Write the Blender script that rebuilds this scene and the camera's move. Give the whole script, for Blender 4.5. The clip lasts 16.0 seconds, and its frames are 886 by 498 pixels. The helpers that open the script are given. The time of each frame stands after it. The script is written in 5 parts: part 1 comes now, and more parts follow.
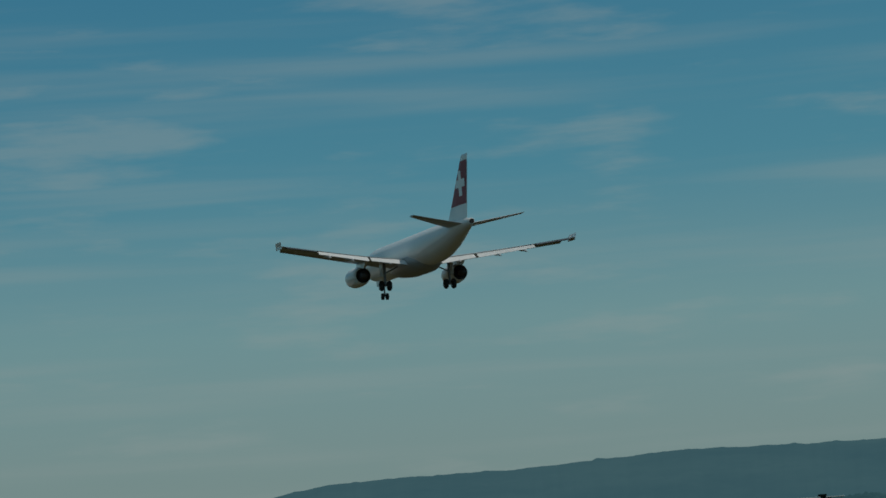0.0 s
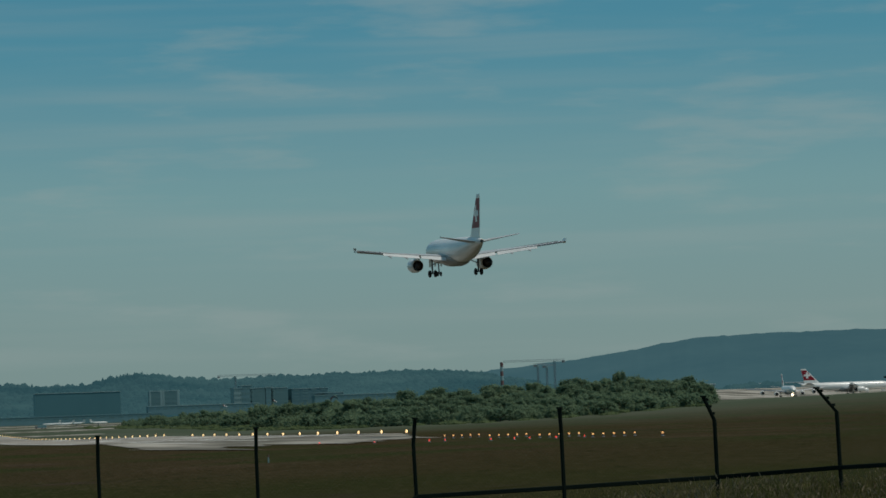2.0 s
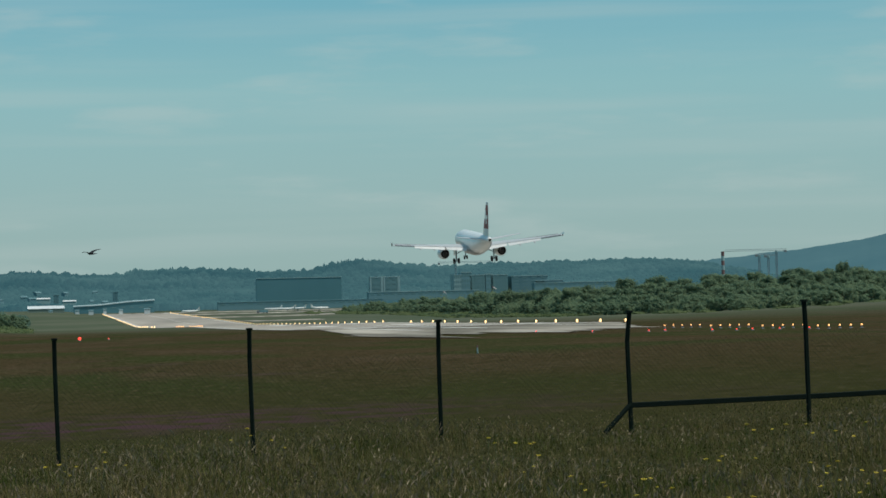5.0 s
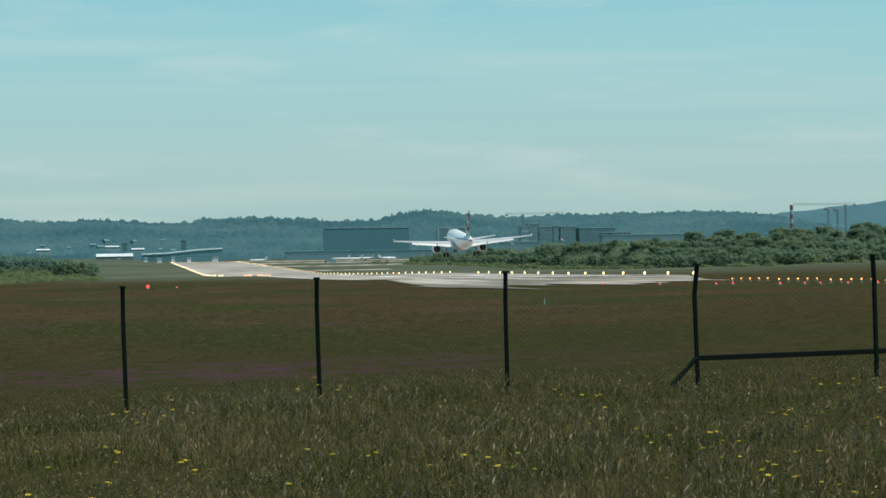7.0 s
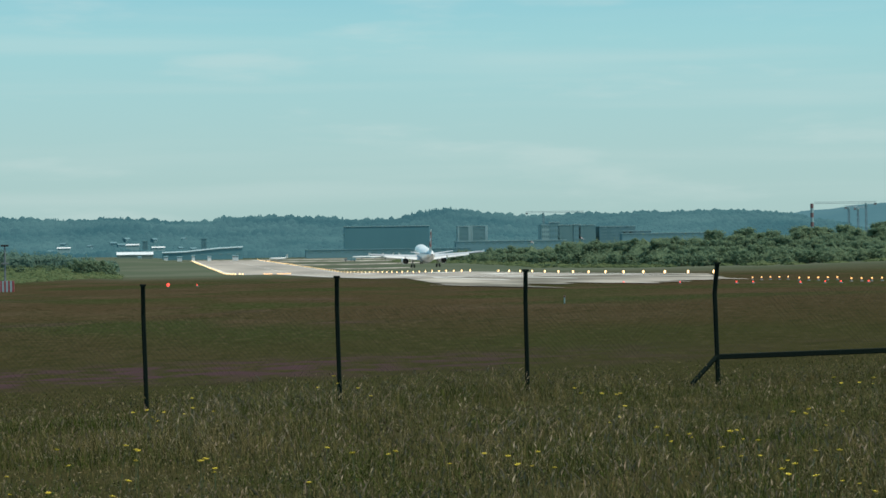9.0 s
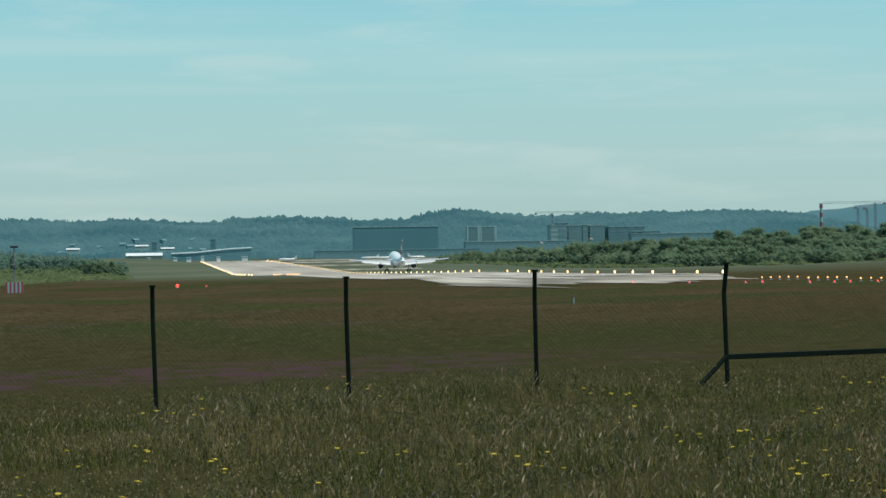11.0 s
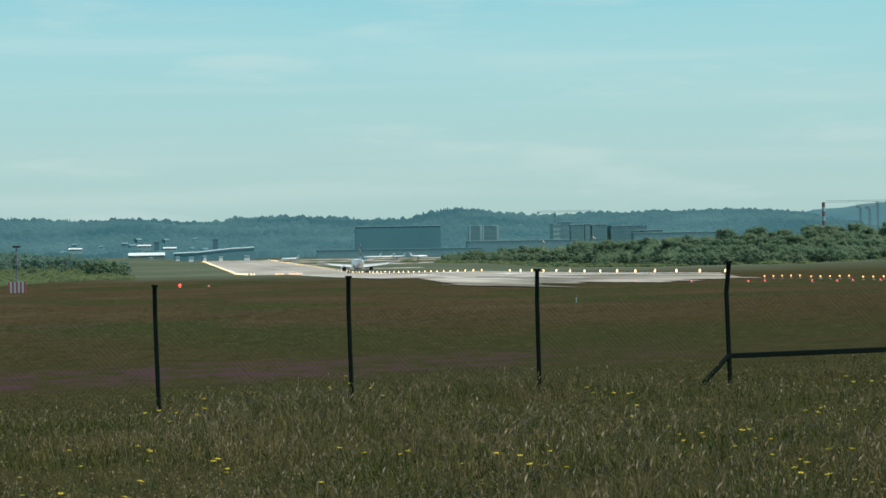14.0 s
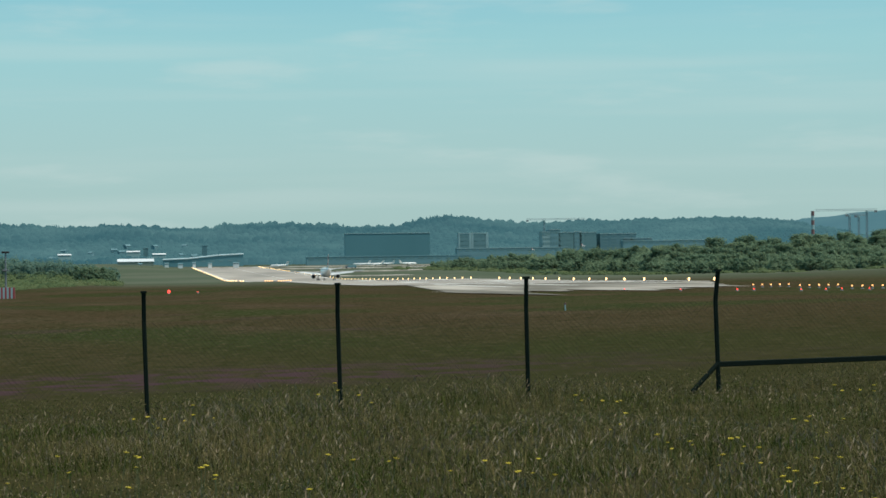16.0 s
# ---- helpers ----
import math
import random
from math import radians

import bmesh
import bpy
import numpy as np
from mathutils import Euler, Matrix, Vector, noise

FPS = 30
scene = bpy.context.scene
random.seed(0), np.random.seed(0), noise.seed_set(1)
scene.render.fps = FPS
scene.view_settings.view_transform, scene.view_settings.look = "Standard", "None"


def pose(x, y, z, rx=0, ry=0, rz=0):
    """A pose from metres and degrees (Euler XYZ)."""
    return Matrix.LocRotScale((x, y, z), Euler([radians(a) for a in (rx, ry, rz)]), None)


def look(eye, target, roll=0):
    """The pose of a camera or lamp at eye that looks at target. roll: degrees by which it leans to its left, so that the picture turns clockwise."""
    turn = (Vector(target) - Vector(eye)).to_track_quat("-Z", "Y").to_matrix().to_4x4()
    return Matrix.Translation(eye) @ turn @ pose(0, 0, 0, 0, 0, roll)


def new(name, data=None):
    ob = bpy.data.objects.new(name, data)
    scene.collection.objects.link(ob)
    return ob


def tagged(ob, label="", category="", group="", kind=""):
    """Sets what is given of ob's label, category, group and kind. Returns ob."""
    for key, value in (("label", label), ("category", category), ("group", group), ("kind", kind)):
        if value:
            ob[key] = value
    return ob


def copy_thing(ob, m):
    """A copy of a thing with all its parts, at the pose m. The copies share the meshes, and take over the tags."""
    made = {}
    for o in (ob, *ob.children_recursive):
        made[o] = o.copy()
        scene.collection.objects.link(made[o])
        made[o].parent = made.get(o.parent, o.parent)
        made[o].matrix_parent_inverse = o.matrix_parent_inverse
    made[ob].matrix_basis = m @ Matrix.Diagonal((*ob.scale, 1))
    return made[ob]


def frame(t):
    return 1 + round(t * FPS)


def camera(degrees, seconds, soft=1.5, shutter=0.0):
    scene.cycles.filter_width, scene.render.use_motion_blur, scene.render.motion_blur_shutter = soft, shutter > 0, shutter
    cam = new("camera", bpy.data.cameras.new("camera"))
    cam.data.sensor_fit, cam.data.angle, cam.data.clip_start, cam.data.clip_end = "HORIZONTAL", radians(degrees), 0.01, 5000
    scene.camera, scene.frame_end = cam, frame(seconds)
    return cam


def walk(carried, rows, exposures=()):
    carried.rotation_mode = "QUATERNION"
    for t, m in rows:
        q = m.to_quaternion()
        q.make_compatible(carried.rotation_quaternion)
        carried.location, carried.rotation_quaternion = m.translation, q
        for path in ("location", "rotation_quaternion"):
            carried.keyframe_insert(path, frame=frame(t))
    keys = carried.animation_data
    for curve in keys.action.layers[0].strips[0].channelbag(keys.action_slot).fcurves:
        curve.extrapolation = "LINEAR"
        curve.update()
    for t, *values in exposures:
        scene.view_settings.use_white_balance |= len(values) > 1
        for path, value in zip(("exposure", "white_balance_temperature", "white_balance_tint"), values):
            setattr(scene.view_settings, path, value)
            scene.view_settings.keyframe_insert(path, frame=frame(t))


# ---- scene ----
cam = camera(18.55, 16.0, soft=1.6)
walk(cam, [
    (0, pose(-3.53, -9.50, 1.80, 95.847, 4.023, -20.383)),
    (0.5, pose(-3.10, -9.62, 1.80, 94.891, 3.786, -17.851)),
    (1, pose(-2.70, -9.71, 1.80, 93.994, 3.277, -15.521)),
    (1.5, pose(-2.19, -8.57, 1.80, 93.550, 2.795, -14.334)),
    (2, pose(-1.66, -7.39, 1.80, 93.092, 1.900, -12.664)),
    (2.5, pose(-1.23, -5.95, 1.80, 92.774, 1.578, -11.730)),
    (3, pose(-0.85, -4.59, 1.80, 92.255, 0.920, -10.555)),
    (3.5, pose(-0.55, -3.04, 1.80, 91.779, 0.809, -10.183)),
    (4, pose(-0.26, -1.60, 1.80, 91.368, 1.164, -9.227)),
    (4.5, pose(-0.03, -0.22, 1.80, 91.101, 1.349, -8.609)),
    (5, pose(0, 0, 1.80, 90.853, 1.325, -8.021)),
    (5.2, pose(0, 0, 1.80, 90.818, 1.325, -7.718)),
    (7.3, pose(0, 0, 1.80, 89.798, 0.723, -6.492)),
    (7.5, pose(0, 0, 1.80, 89.811, 0.623, -6.493)),
    (8, pose(0, 0, 1.80, 89.799, 0.671, -6.626)),
    (8.5, pose(0, 0, 1.80, 89.651, 0.684, -6.079)),
    (9, pose(0, 0, 1.80, 89.817, 0.800, -6.171)),
    (9.2, pose(0, 0, 1.80, 89.681, 0.704, -6.261)),
    (11.3, pose(0, 0, 1.80, 89.839, 0.892, -5.946)),
    (11.5, pose(0, 0, 1.80, 89.688, 0.821, -5.963)),
    (12, pose(0, 0, 1.80, 89.790, 0.715, -5.817)),
    (12.5, pose(0, 0, 1.80, 89.942, 0.822, -6.001)),
    (13, pose(0, 0, 1.80, 89.789, 0.715, -5.889)),
    (13.5, pose(0, 0, 1.80, 89.675, 0.977, -5.647)),
    (14, pose(0, 0, 1.80, 89.816, 0.972, -5.929)),
    (14.5, pose(0, 0, 1.80, 89.855, 0.742, -6.081)),
    (15, pose(0, 0, 1.80, 89.838, 0.635, -6.018)),
    (15.5, pose(0, 0, 1.80, 90.057, 0.538, -6.078)),
    (16, pose(0, 0, 1.80, 89.967, 0.749, -6.155)),
], exposures=[(0, -1.17), (1, -1.27), (1.5, -1.14), (2.5, -0.95), (3.5, -0.64), (4.5, -0.45), (5.2, -0.32), (7.3, 0.03), (9.2, 0.06), (11.3, 0.04), (12, 0.09), (13, 0.08), (14, 0.13), (14.5, 0.09), (15, 0.12), (15.5, 0.02), (16, 0.0)])

# ---- sky, haze and sun ----
SUN_AZ, SUN_EL = 116.0, 62.0          # degrees: clockwise from the runway's direction, and up


def build_sky():
    world = bpy.data.worlds.new("sky")
    scene.world = world
    world.use_nodes = True
    nt = world.node_tree
    nt.nodes.clear()
    N, L = nt.nodes.new, nt.links.new
    out, bg = N("ShaderNodeOutputWorld"), N("ShaderNodeBackground")
    sky = N("ShaderNodeTexSky")
    sky.sky_type, sky.sun_disc = "NISHITA", False
    sky.sun_elevation, sky.sun_rotation = radians(SUN_EL), radians(SUN_AZ)
    co, sep = N("ShaderNodeTexCoord"), N("ShaderNodeSeparateXYZ")
    L(co.outputs["Generated"], sep.inputs[0])
    # pale haze low down, deeper blue higher up
    ramp = N("ShaderNodeValToRGB")
    el = ramp.color_ramp.elements
    el[0].position, el[0].color = 0.0, (0.398, 0.585, 0.565, 1)
    el[1].position, el[1].color = 1.0, (0.15, 0.29, 0.40, 1)
    for p, c in ((0.03, (0.39, 0.612, 0.612)), (0.075, (0.325, 0.635, 0.675)), (0.13, (0.13, 0.50, 0.67)), (0.2, (0.08, 0.40, 0.62)), (0.32, (0.12, 0.40, 0.58)), (0.5, (0.17, 0.36, 0.48))):
        e = el.new(p)
        e.color = (*c, 1)
    L(sep.outputs["Z"], ramp.inputs[0])
    dim = N("ShaderNodeMix")
    dim.data_type = "RGBA"
    dim.inputs[0].default_value = 0.12
    scale = N("ShaderNodeVectorMath")
    scale.operation = "SCALE"
    scale.inputs["Scale"].default_value = 0.09
    L(sky.outputs[0], scale.inputs[0])
    L(ramp.outputs[0], dim.inputs["A"])
    L(scale.outputs[0], dim.inputs["B"])
    # thin streaked cloud
    mapping = N("ShaderNodeMapping")
    mapping.inputs["Scale"].default_value = (2.6, 2.6, 52.0)
    mapping.inputs["Rotation"].default_value = (0.0, radians(2.5), 0.0)
    L(co.outputs["Generated"], mapping.inputs[0])
    noise_a = N("ShaderNodeTexNoise")
    noise_a.inputs["Scale"].default_value = 1.5
    noise_a.inputs["Detail"].default_value = 5.0
    noise_a.inputs["Roughness"].default_value = 0.46
    noise_a.inputs["Distortion"].default_value = 0.15
    L(mapping.outputs[0], noise_a.inputs["Vector"])
    cover = N("ShaderNodeMapRange")
    cover.interpolation_type = "SMOOTHSTEP"
    cover.inputs["From Min"].default_value, cover.inputs["From Max"].default_value = 0.44, 0.76
    cover.inputs["To Min"].default_value, cover.inputs["To Max"].default_value = 0.0, 0.28
    L(noise_a.outputs["Fac"], cover.inputs["Value"])
    # soft low puffs
    puff_map, puff, puff_range, both = N("ShaderNodeMapping"), N("ShaderNodeTexNoise"), N("ShaderNodeMapRange"), N("ShaderNodeMath")
    puff_map.inputs["Scale"].default_value = (7.0, 7.0, 40.0)
    puff_map.inputs["Location"].default_value = (1.7, 0.4, 0.9)
    puff.inputs["Scale"].default_value, puff.inputs["Detail"].default_value, puff.inputs["Roughness"].default_value = 1.6, 6.0, 0.55
    puff_range.interpolation_type = "SMOOTHSTEP"
    puff_range.inputs["From Min"].default_value, puff_range.inputs["From Max"].default_value = 0.50, 0.72
    puff_range.inputs["To Min"].default_value, puff_range.inputs["To Max"].default_value = 0.0, 0.34
    L(co.outputs["Generated"], puff_map.inputs[0])
    L(puff_map.outputs[0], puff.inputs["Vector"])
    L(puff.outputs["Fac"], puff_range.inputs["Value"])
    both.operation = "MAXIMUM"
    L(cover.outputs[0], both.inputs[0])
    L(puff_range.outputs[0], both.inputs[1])
    cloud = N("ShaderNodeMix")
    cloud.data_type = "RGBA"
    cloud.inputs["B"].default_value = (0.60, 0.71, 0.69, 1)
    L(both.outputs[0], cloud.inputs[0])
    L(dim.outputs["Result"], cloud.inputs["A"])
    L(cloud.outputs["Result"], bg.inputs[0])
    bg.inputs[1].default_value = 1.0
    L(bg.outputs[0], out.inputs[0])


build_sky()
sun = new("sun", bpy.data.lights.new("sun", "SUN"))
sun.data.energy, sun.data.angle, sun.data.color = 4.0, radians(0.6), (1.0, 0.95, 0.85)
_a, _e = radians(SUN_AZ), radians(SUN_EL)
sun.matrix_world = look((0, 0, 200), Vector((0, 0, 200)) - Vector((math.sin(_a) * math.cos(_e), math.cos(_a) * math.cos(_e), math.sin(_e))))


# ---- materials ----
def mat(name, color, color2=None, emit2=None, gain=1.5, rough=0.6, metal=0.0, scale=2.0, bump=0.0, fine=None, emit=None, strength=0.0, stretch=(1, 1, 1), island=0.0, obj=0.0, spec=0.5):
    m = bpy.data.materials.new(name)
    m.use_nodes = True
    nt = m.node_tree
    N, L = nt.nodes.new, nt.links.new
    b = nt.nodes["Principled BSDF"]
    b.inputs["Roughness"].default_value, b.inputs["Metallic"].default_value = rough, metal
    b.inputs["Specular IOR Level"].default_value = spec
    co, mp = N("ShaderNodeTexCoord"), N("ShaderNodeMapping")
    mp.inputs["Scale"].default_value = stretch
    L(co.outputs["Object"], mp.inputs[0])
    big, small = N("ShaderNodeTexNoise"), N("ShaderNodeTexNoise")
    big.inputs["Scale"].default_value, big.inputs["Detail"].default_value = scale, 4.0
    small.inputs["Scale"].default_value, small.inputs["Detail"].default_value = fine or scale * 9, 3.0
    L(mp.outputs[0], big.inputs["Vector"])
    L(mp.outputs[0], small.inputs["Vector"])
    mixf = N("ShaderNodeMath")
    mixf.operation = "MULTIPLY_ADD"
    mixf.inputs[1].default_value = 0.35
    L(small.outputs["Fac"], mixf.inputs[0])
    sub = N("ShaderNodeMath")
    sub.operation = "MULTIPLY_ADD"
    sub.inputs[1].default_value, sub.inputs[2].default_value = gain, 0.3 - gain / 2
    L(big.outputs["Fac"], sub.inputs[0])
    L(sub.outputs[0], mixf.inputs[2])
    mix = N("ShaderNodeMix")
    mix.data_type = "RGBA"
    mix.inputs["A"].default_value = (*color, 1)
    mix.inputs["B"].default_value = (*(color2 or [c * 0.8 for c in color]), 1)
    fac = mixf.outputs[0]
    for amount, node, socket in ((island, "ShaderNodeNewGeometry", "Random Per Island"), (obj, "ShaderNodeObjectInfo", "Random")):
        if amount:
            r, a = N(node), N("ShaderNodeMath")
            a.operation = "MULTIPLY_ADD"
            a.inputs[1].default_value = amount
            L(r.outputs[socket], a.inputs[0])
            s = N("ShaderNodeMath")
            s.operation = "SUBTRACT"
            s.inputs[1].default_value = amount / 2
            L(fac, s.inputs[0])
            L(s.outputs[0], a.inputs[2])
            fac = a.outputs[0]
    clamp = N("ShaderNodeClamp")
    L(fac, clamp.inputs[0])
    L(clamp.outputs[0], mix.inputs[0])
    L(mix.outputs["Result"], b.inputs["Base Color"])
    if bump:
        bp = N("ShaderNodeBump")
        bp.inputs["Strength"].default_value, bp.inputs["Distance"].default_value = min(1.0, bump), 0.05
        L(small.outputs["Fac"], bp.inputs["Height"])
        L(bp.outputs[0], b.inputs["Normal"])
    if emit:
        b.inputs["Emission Color"].default_value = (*emit, 1)
        b.inputs["Emission Strength"].default_value = strength
        if emit2:
            glow = N("ShaderNodeMix")
            glow.data_type = "RGBA"
            glow.inputs["A"].default_value, glow.inputs["B"].default_value = (*emit, 1), (*emit2, 1)
            L(clamp.outputs[0], glow.inputs[0])
            L(glow.outputs["Result"], b.inputs["Emission Color"])
        m.cycles.emission_sampling = "NONE"
    return m


WHITE = mat("white_aircraft_paint", (0.82, 0.82, 0.79), (0.74, 0.74, 0.71), rough=0.25, scale=0.25)
BELLY = mat("grey_belly_paint", (0.36, 0.36, 0.35), (0.30, 0.30, 0.29), rough=0.4, scale=0.4)
WING_GREY = mat("wing_grey_paint", (0.50, 0.52, 0.53), (0.42, 0.44, 0.45), rough=0.4, scale=0.5)
FLAP = mat("flap_light_grey", (0.74, 0.75, 0.74), (0.62, 0.63, 0.62), rough=0.3, scale=0.8)
DARK_PANEL = mat("dark_aileron_grey", (0.10, 0.11, 0.12), (0.07, 0.08, 0.09), rough=0.5, scale=0.8)
RED = mat("red_fin_paint", (0.27, 0.014, 0.028), (0.22, 0.012, 0.022), rough=0.4, spec=0.3, scale=0.5)
CROSS = mat("white_fin_mark", (0.82, 0.82, 0.80), (0.76, 0.76, 0.74), rough=0.3, scale=1.0)
BARE = mat("bare_metal", (0.50, 0.50, 0.50), (0.40, 0.40, 0.40), rough=0.3, metal=0.9, scale=2.0)
NOZZLE = mat("burnt_nozzle_metal", (0.10, 0.09, 0.085), (0.05, 0.05, 0.05), rough=0.5, metal=0.6, scale=3.0)
# black that paints the shade inside aircraft openings; also the antenna head
BLACK = mat("duct_shade_and_head_black", (0.012, 0.012, 0.013), (0.02, 0.02, 0.02), rough=0.8, scale=2.0)
RUBBER = mat("tyre_rubber", (0.02, 0.02, 0.02), (0.035, 0.034, 0.033), rough=0.9, scale=6.0)
FENCE = mat("dark_green_fence_paint", (0.004, 0.010, 0.0075), (0.008, 0.015, 0.011), spec=0.1, rough=0.8, scale=3.0, fine=40, bump=0.2)
WIRE = mat("dark_fence_wire", (0.030, 0.030, 0.022), (0.020, 0.020, 0.015), rough=0.6, scale=2.0)
CLOTH = mat("black_screen_cloth", (0.005, 0.005, 0.005), (0.009, 0.009, 0.009), spec=0.05, rough=0.95, scale=1.5, fine=60, bump=0.3)
GRASS = mat("tall_meadow_grass", (0.050, 0.072, 0.013), (0.171, 0.133, 0.059), gain=3.0, rough=0.9, scale=0.7, island=0.9, spec=0.03)
SEED = mat("dry_grass_seed_heads", (0.180, 0.135, 0.090), (0.324, 0.270, 0.180), rough=0.9, scale=0.6, island=0.8, spec=0.03)
HERB = mat("mixed_meadow_leaves", (0.038, 0.060, 0.012), (0.185, 0.148, 0.080), rough=0.9, scale=0.8, gain=2.0, island=1.0, spec=0.03)
PETAL = mat("yellow_petals", (0.60, 0.46, 0.03), (0.46, 0.34, 0.02), rough=0.6, scale=4.0)
STEM = mat("green_stem", (0.06, 0.09, 0.03), (0.08, 0.10, 0.04), rough=0.7, scale=3.0)
CONCRETE = mat("pale_runway_concrete", (0.396, 0.359, 0.308), (0.248, 0.230, 0.202), gain=3.0, spec=0.08, rough=0.95, scale=0.03, fine=0.6, stretch=(1, 0.25, 1))
TAXI = mat("taxiway_concrete", (0.450, 0.410, 0.351), (0.153, 0.140, 0.113), gain=4.5, spec=0.08, rough=0.95, scale=0.09, fine=0.6, stretch=(1, 0.12, 1))
MARK = mat("white_runway_marking", (0.80, 0.79, 0.75), (0.62, 0.61, 0.57), spec=0.1, rough=0.9, scale=0.4)
TYRE_MARK = mat("rubber_streaked_concrete", (0.20, 0.185, 0.165), (0.31, 0.285, 0.25), spec=0.08, rough=0.95, scale=0.08, stretch=(1, 0.1, 1))
LAMP_WARM = mat("warm_light_lens", (0.9, 0.6, 0.3), emit=(1.0, 0.64, 0.29), strength=3.2)
LAMP_AMBER = mat("amber_light_lens", (0.9, 0.5, 0.2), emit=(1.0, 0.46, 0.15), strength=2.6)
LAMP_RED = mat("red_light_lens", (0.8, 0.05, 0.03), emit=(1.0, 0.06, 0.04), strength=2.6)
LAMP_WHITE = mat("landing_light_lens", (0.9, 0.8, 0.6), emit=(1.0, 0.80, 0.50), strength=8.0)
STEEL = mat("grey_steel", (0.25, 0.26, 0.27), (0.18, 0.19, 0.20), rough=0.5, metal=0.5, scale=2.0)
BARK = mat("grey_brown_bark", (0.09, 0.07, 0.05), (0.05, 0.04, 0.03), rough=0.9, scale=2.0, bump=0.5)
# woodland leaves and crown cores: greens lightened and blued to hold the haze
LEAF = mat("hazed_broadleaf_foliage", (0.135, 0.205, 0.126), (0.202, 0.267, 0.155), rough=0.85, scale=0.07, fine=0.6, island=0.5, obj=0.7, spec=0.1)
LEAF_DARK = mat("hazed_dense_foliage", (0.127, 0.203, 0.132), (0.173, 0.243, 0.147), rough=0.85, scale=0.1, obj=0.5, spec=0.1)
LEAF_LIGHT = mat("pale_scrub_foliage", (0.125, 0.178, 0.082), (0.172, 0.208, 0.100), rough=0.9, scale=0.03, fine=0.3, island=0.4, spec=0.05)
# leaf green of the far belt, blued in its colour for haze
LEAF_FAR = mat("haze_blued_far_foliage", (0.122, 0.210, 0.173), (0.164, 0.248, 0.183), rough=0.9, scale=0.05, fine=0.4, island=0.4, spec=0.05)


def let_light_through(m, share):
    """Thin leaves pass some of the light that falls on their far side."""
    nt = m.node_tree
    b, out = nt.nodes["Principled BSDF"], nt.nodes["Material Output"]
    thin, both = nt.nodes.new("ShaderNodeBsdfTranslucent"), nt.nodes.new("ShaderNodeMixShader")
    nt.links.new(b.inputs["Base Color"].links[0].from_socket, thin.inputs["Color"])
    both.inputs[0].default_value = share
    nt.links.new(b.outputs[0], both.inputs[1])
    nt.links.new(thin.outputs[0], both.inputs[2])
    nt.links.new(both.outputs[0], out.inputs[0])


for _m in (LEAF, LEAF_DARK, LEAF_LIGHT, LEAF_FAR):
    let_light_through(_m, 0.5)
# the ridge woods emit a blue-green tone in place of distance haze
WOODS = mat("far_woods_haze_glow", (0.006, 0.018, 0.017), (0.016, 0.033, 0.028), rough=1.0, scale=0.006, fine=0.05, gain=2.6, island=0.15, spec=0.0, emit=(0.042, 0.116, 0.142), emit2=(0.078, 0.172, 0.192), strength=1.0)
# blue haze over the far hill is given as emission
FAR_HILL = mat("far_hill_haze_glow", (0.012, 0.026, 0.03), (0.02, 0.036, 0.038), rough=1.0, scale=0.004, fine=0.03, spec=0.0, emit=(0.062, 0.158, 0.195), emit2=(0.088, 0.196, 0.225), strength=0.95)
# far building colours are blued and evened out to carry the distance haze
HOUSE_WALL = mat("haze_blue_render_wall", (0.165, 0.285, 0.31), (0.105, 0.205, 0.23), rough=0.9, spec=0.1, scale=0.1, obj=0.7)
ROOF = mat("haze_blue_roof", (0.105, 0.20, 0.225), (0.14, 0.24, 0.26), rough=0.9, spec=0.1, scale=0.2, obj=0.6)
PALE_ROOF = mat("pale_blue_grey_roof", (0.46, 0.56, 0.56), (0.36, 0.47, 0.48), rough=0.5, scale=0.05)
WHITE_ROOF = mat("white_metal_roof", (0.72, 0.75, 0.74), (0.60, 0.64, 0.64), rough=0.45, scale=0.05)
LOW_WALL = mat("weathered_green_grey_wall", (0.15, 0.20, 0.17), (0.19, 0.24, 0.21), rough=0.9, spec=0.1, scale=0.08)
HALL_FRONT = mat("haze_blue_hall_front", (0.103, 0.232, 0.262), (0.093, 0.214, 0.244), rough=0.85, spec=0.1, scale=0.05, stretch=(1, 1, 0.3))
GREY_BLUE = mat("haze_blue_cladding", (0.145, 0.265, 0.295), (0.17, 0.30, 0.325), rough=0.8, spec=0.1, scale=0.05, stretch=(1, 1, 0.3))
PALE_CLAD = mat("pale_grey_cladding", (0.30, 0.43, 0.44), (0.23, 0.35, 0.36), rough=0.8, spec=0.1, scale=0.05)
GLASS_DARK = mat("haze_lifted_glazing", (0.13, 0.24, 0.255), (0.15, 0.26, 0.27), rough=0.5, spec=0.15, scale=0.1)
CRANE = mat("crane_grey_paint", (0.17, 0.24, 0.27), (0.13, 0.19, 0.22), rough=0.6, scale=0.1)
SIGNAL_RED = mat("signal_red_board", (0.30, 0.05, 0.055), (0.24, 0.045, 0.05), rough=0.7, scale=0.5)
MAST_RED = mat("dull_red_paint", (0.19, 0.092, 0.090), (0.155, 0.085, 0.085), rough=0.6, scale=0.3)
FEATHER = mat("dark_feathers", (0.012, 0.012, 0.014), (0.02, 0.02, 0.022), rough=0.7, scale=6.0)


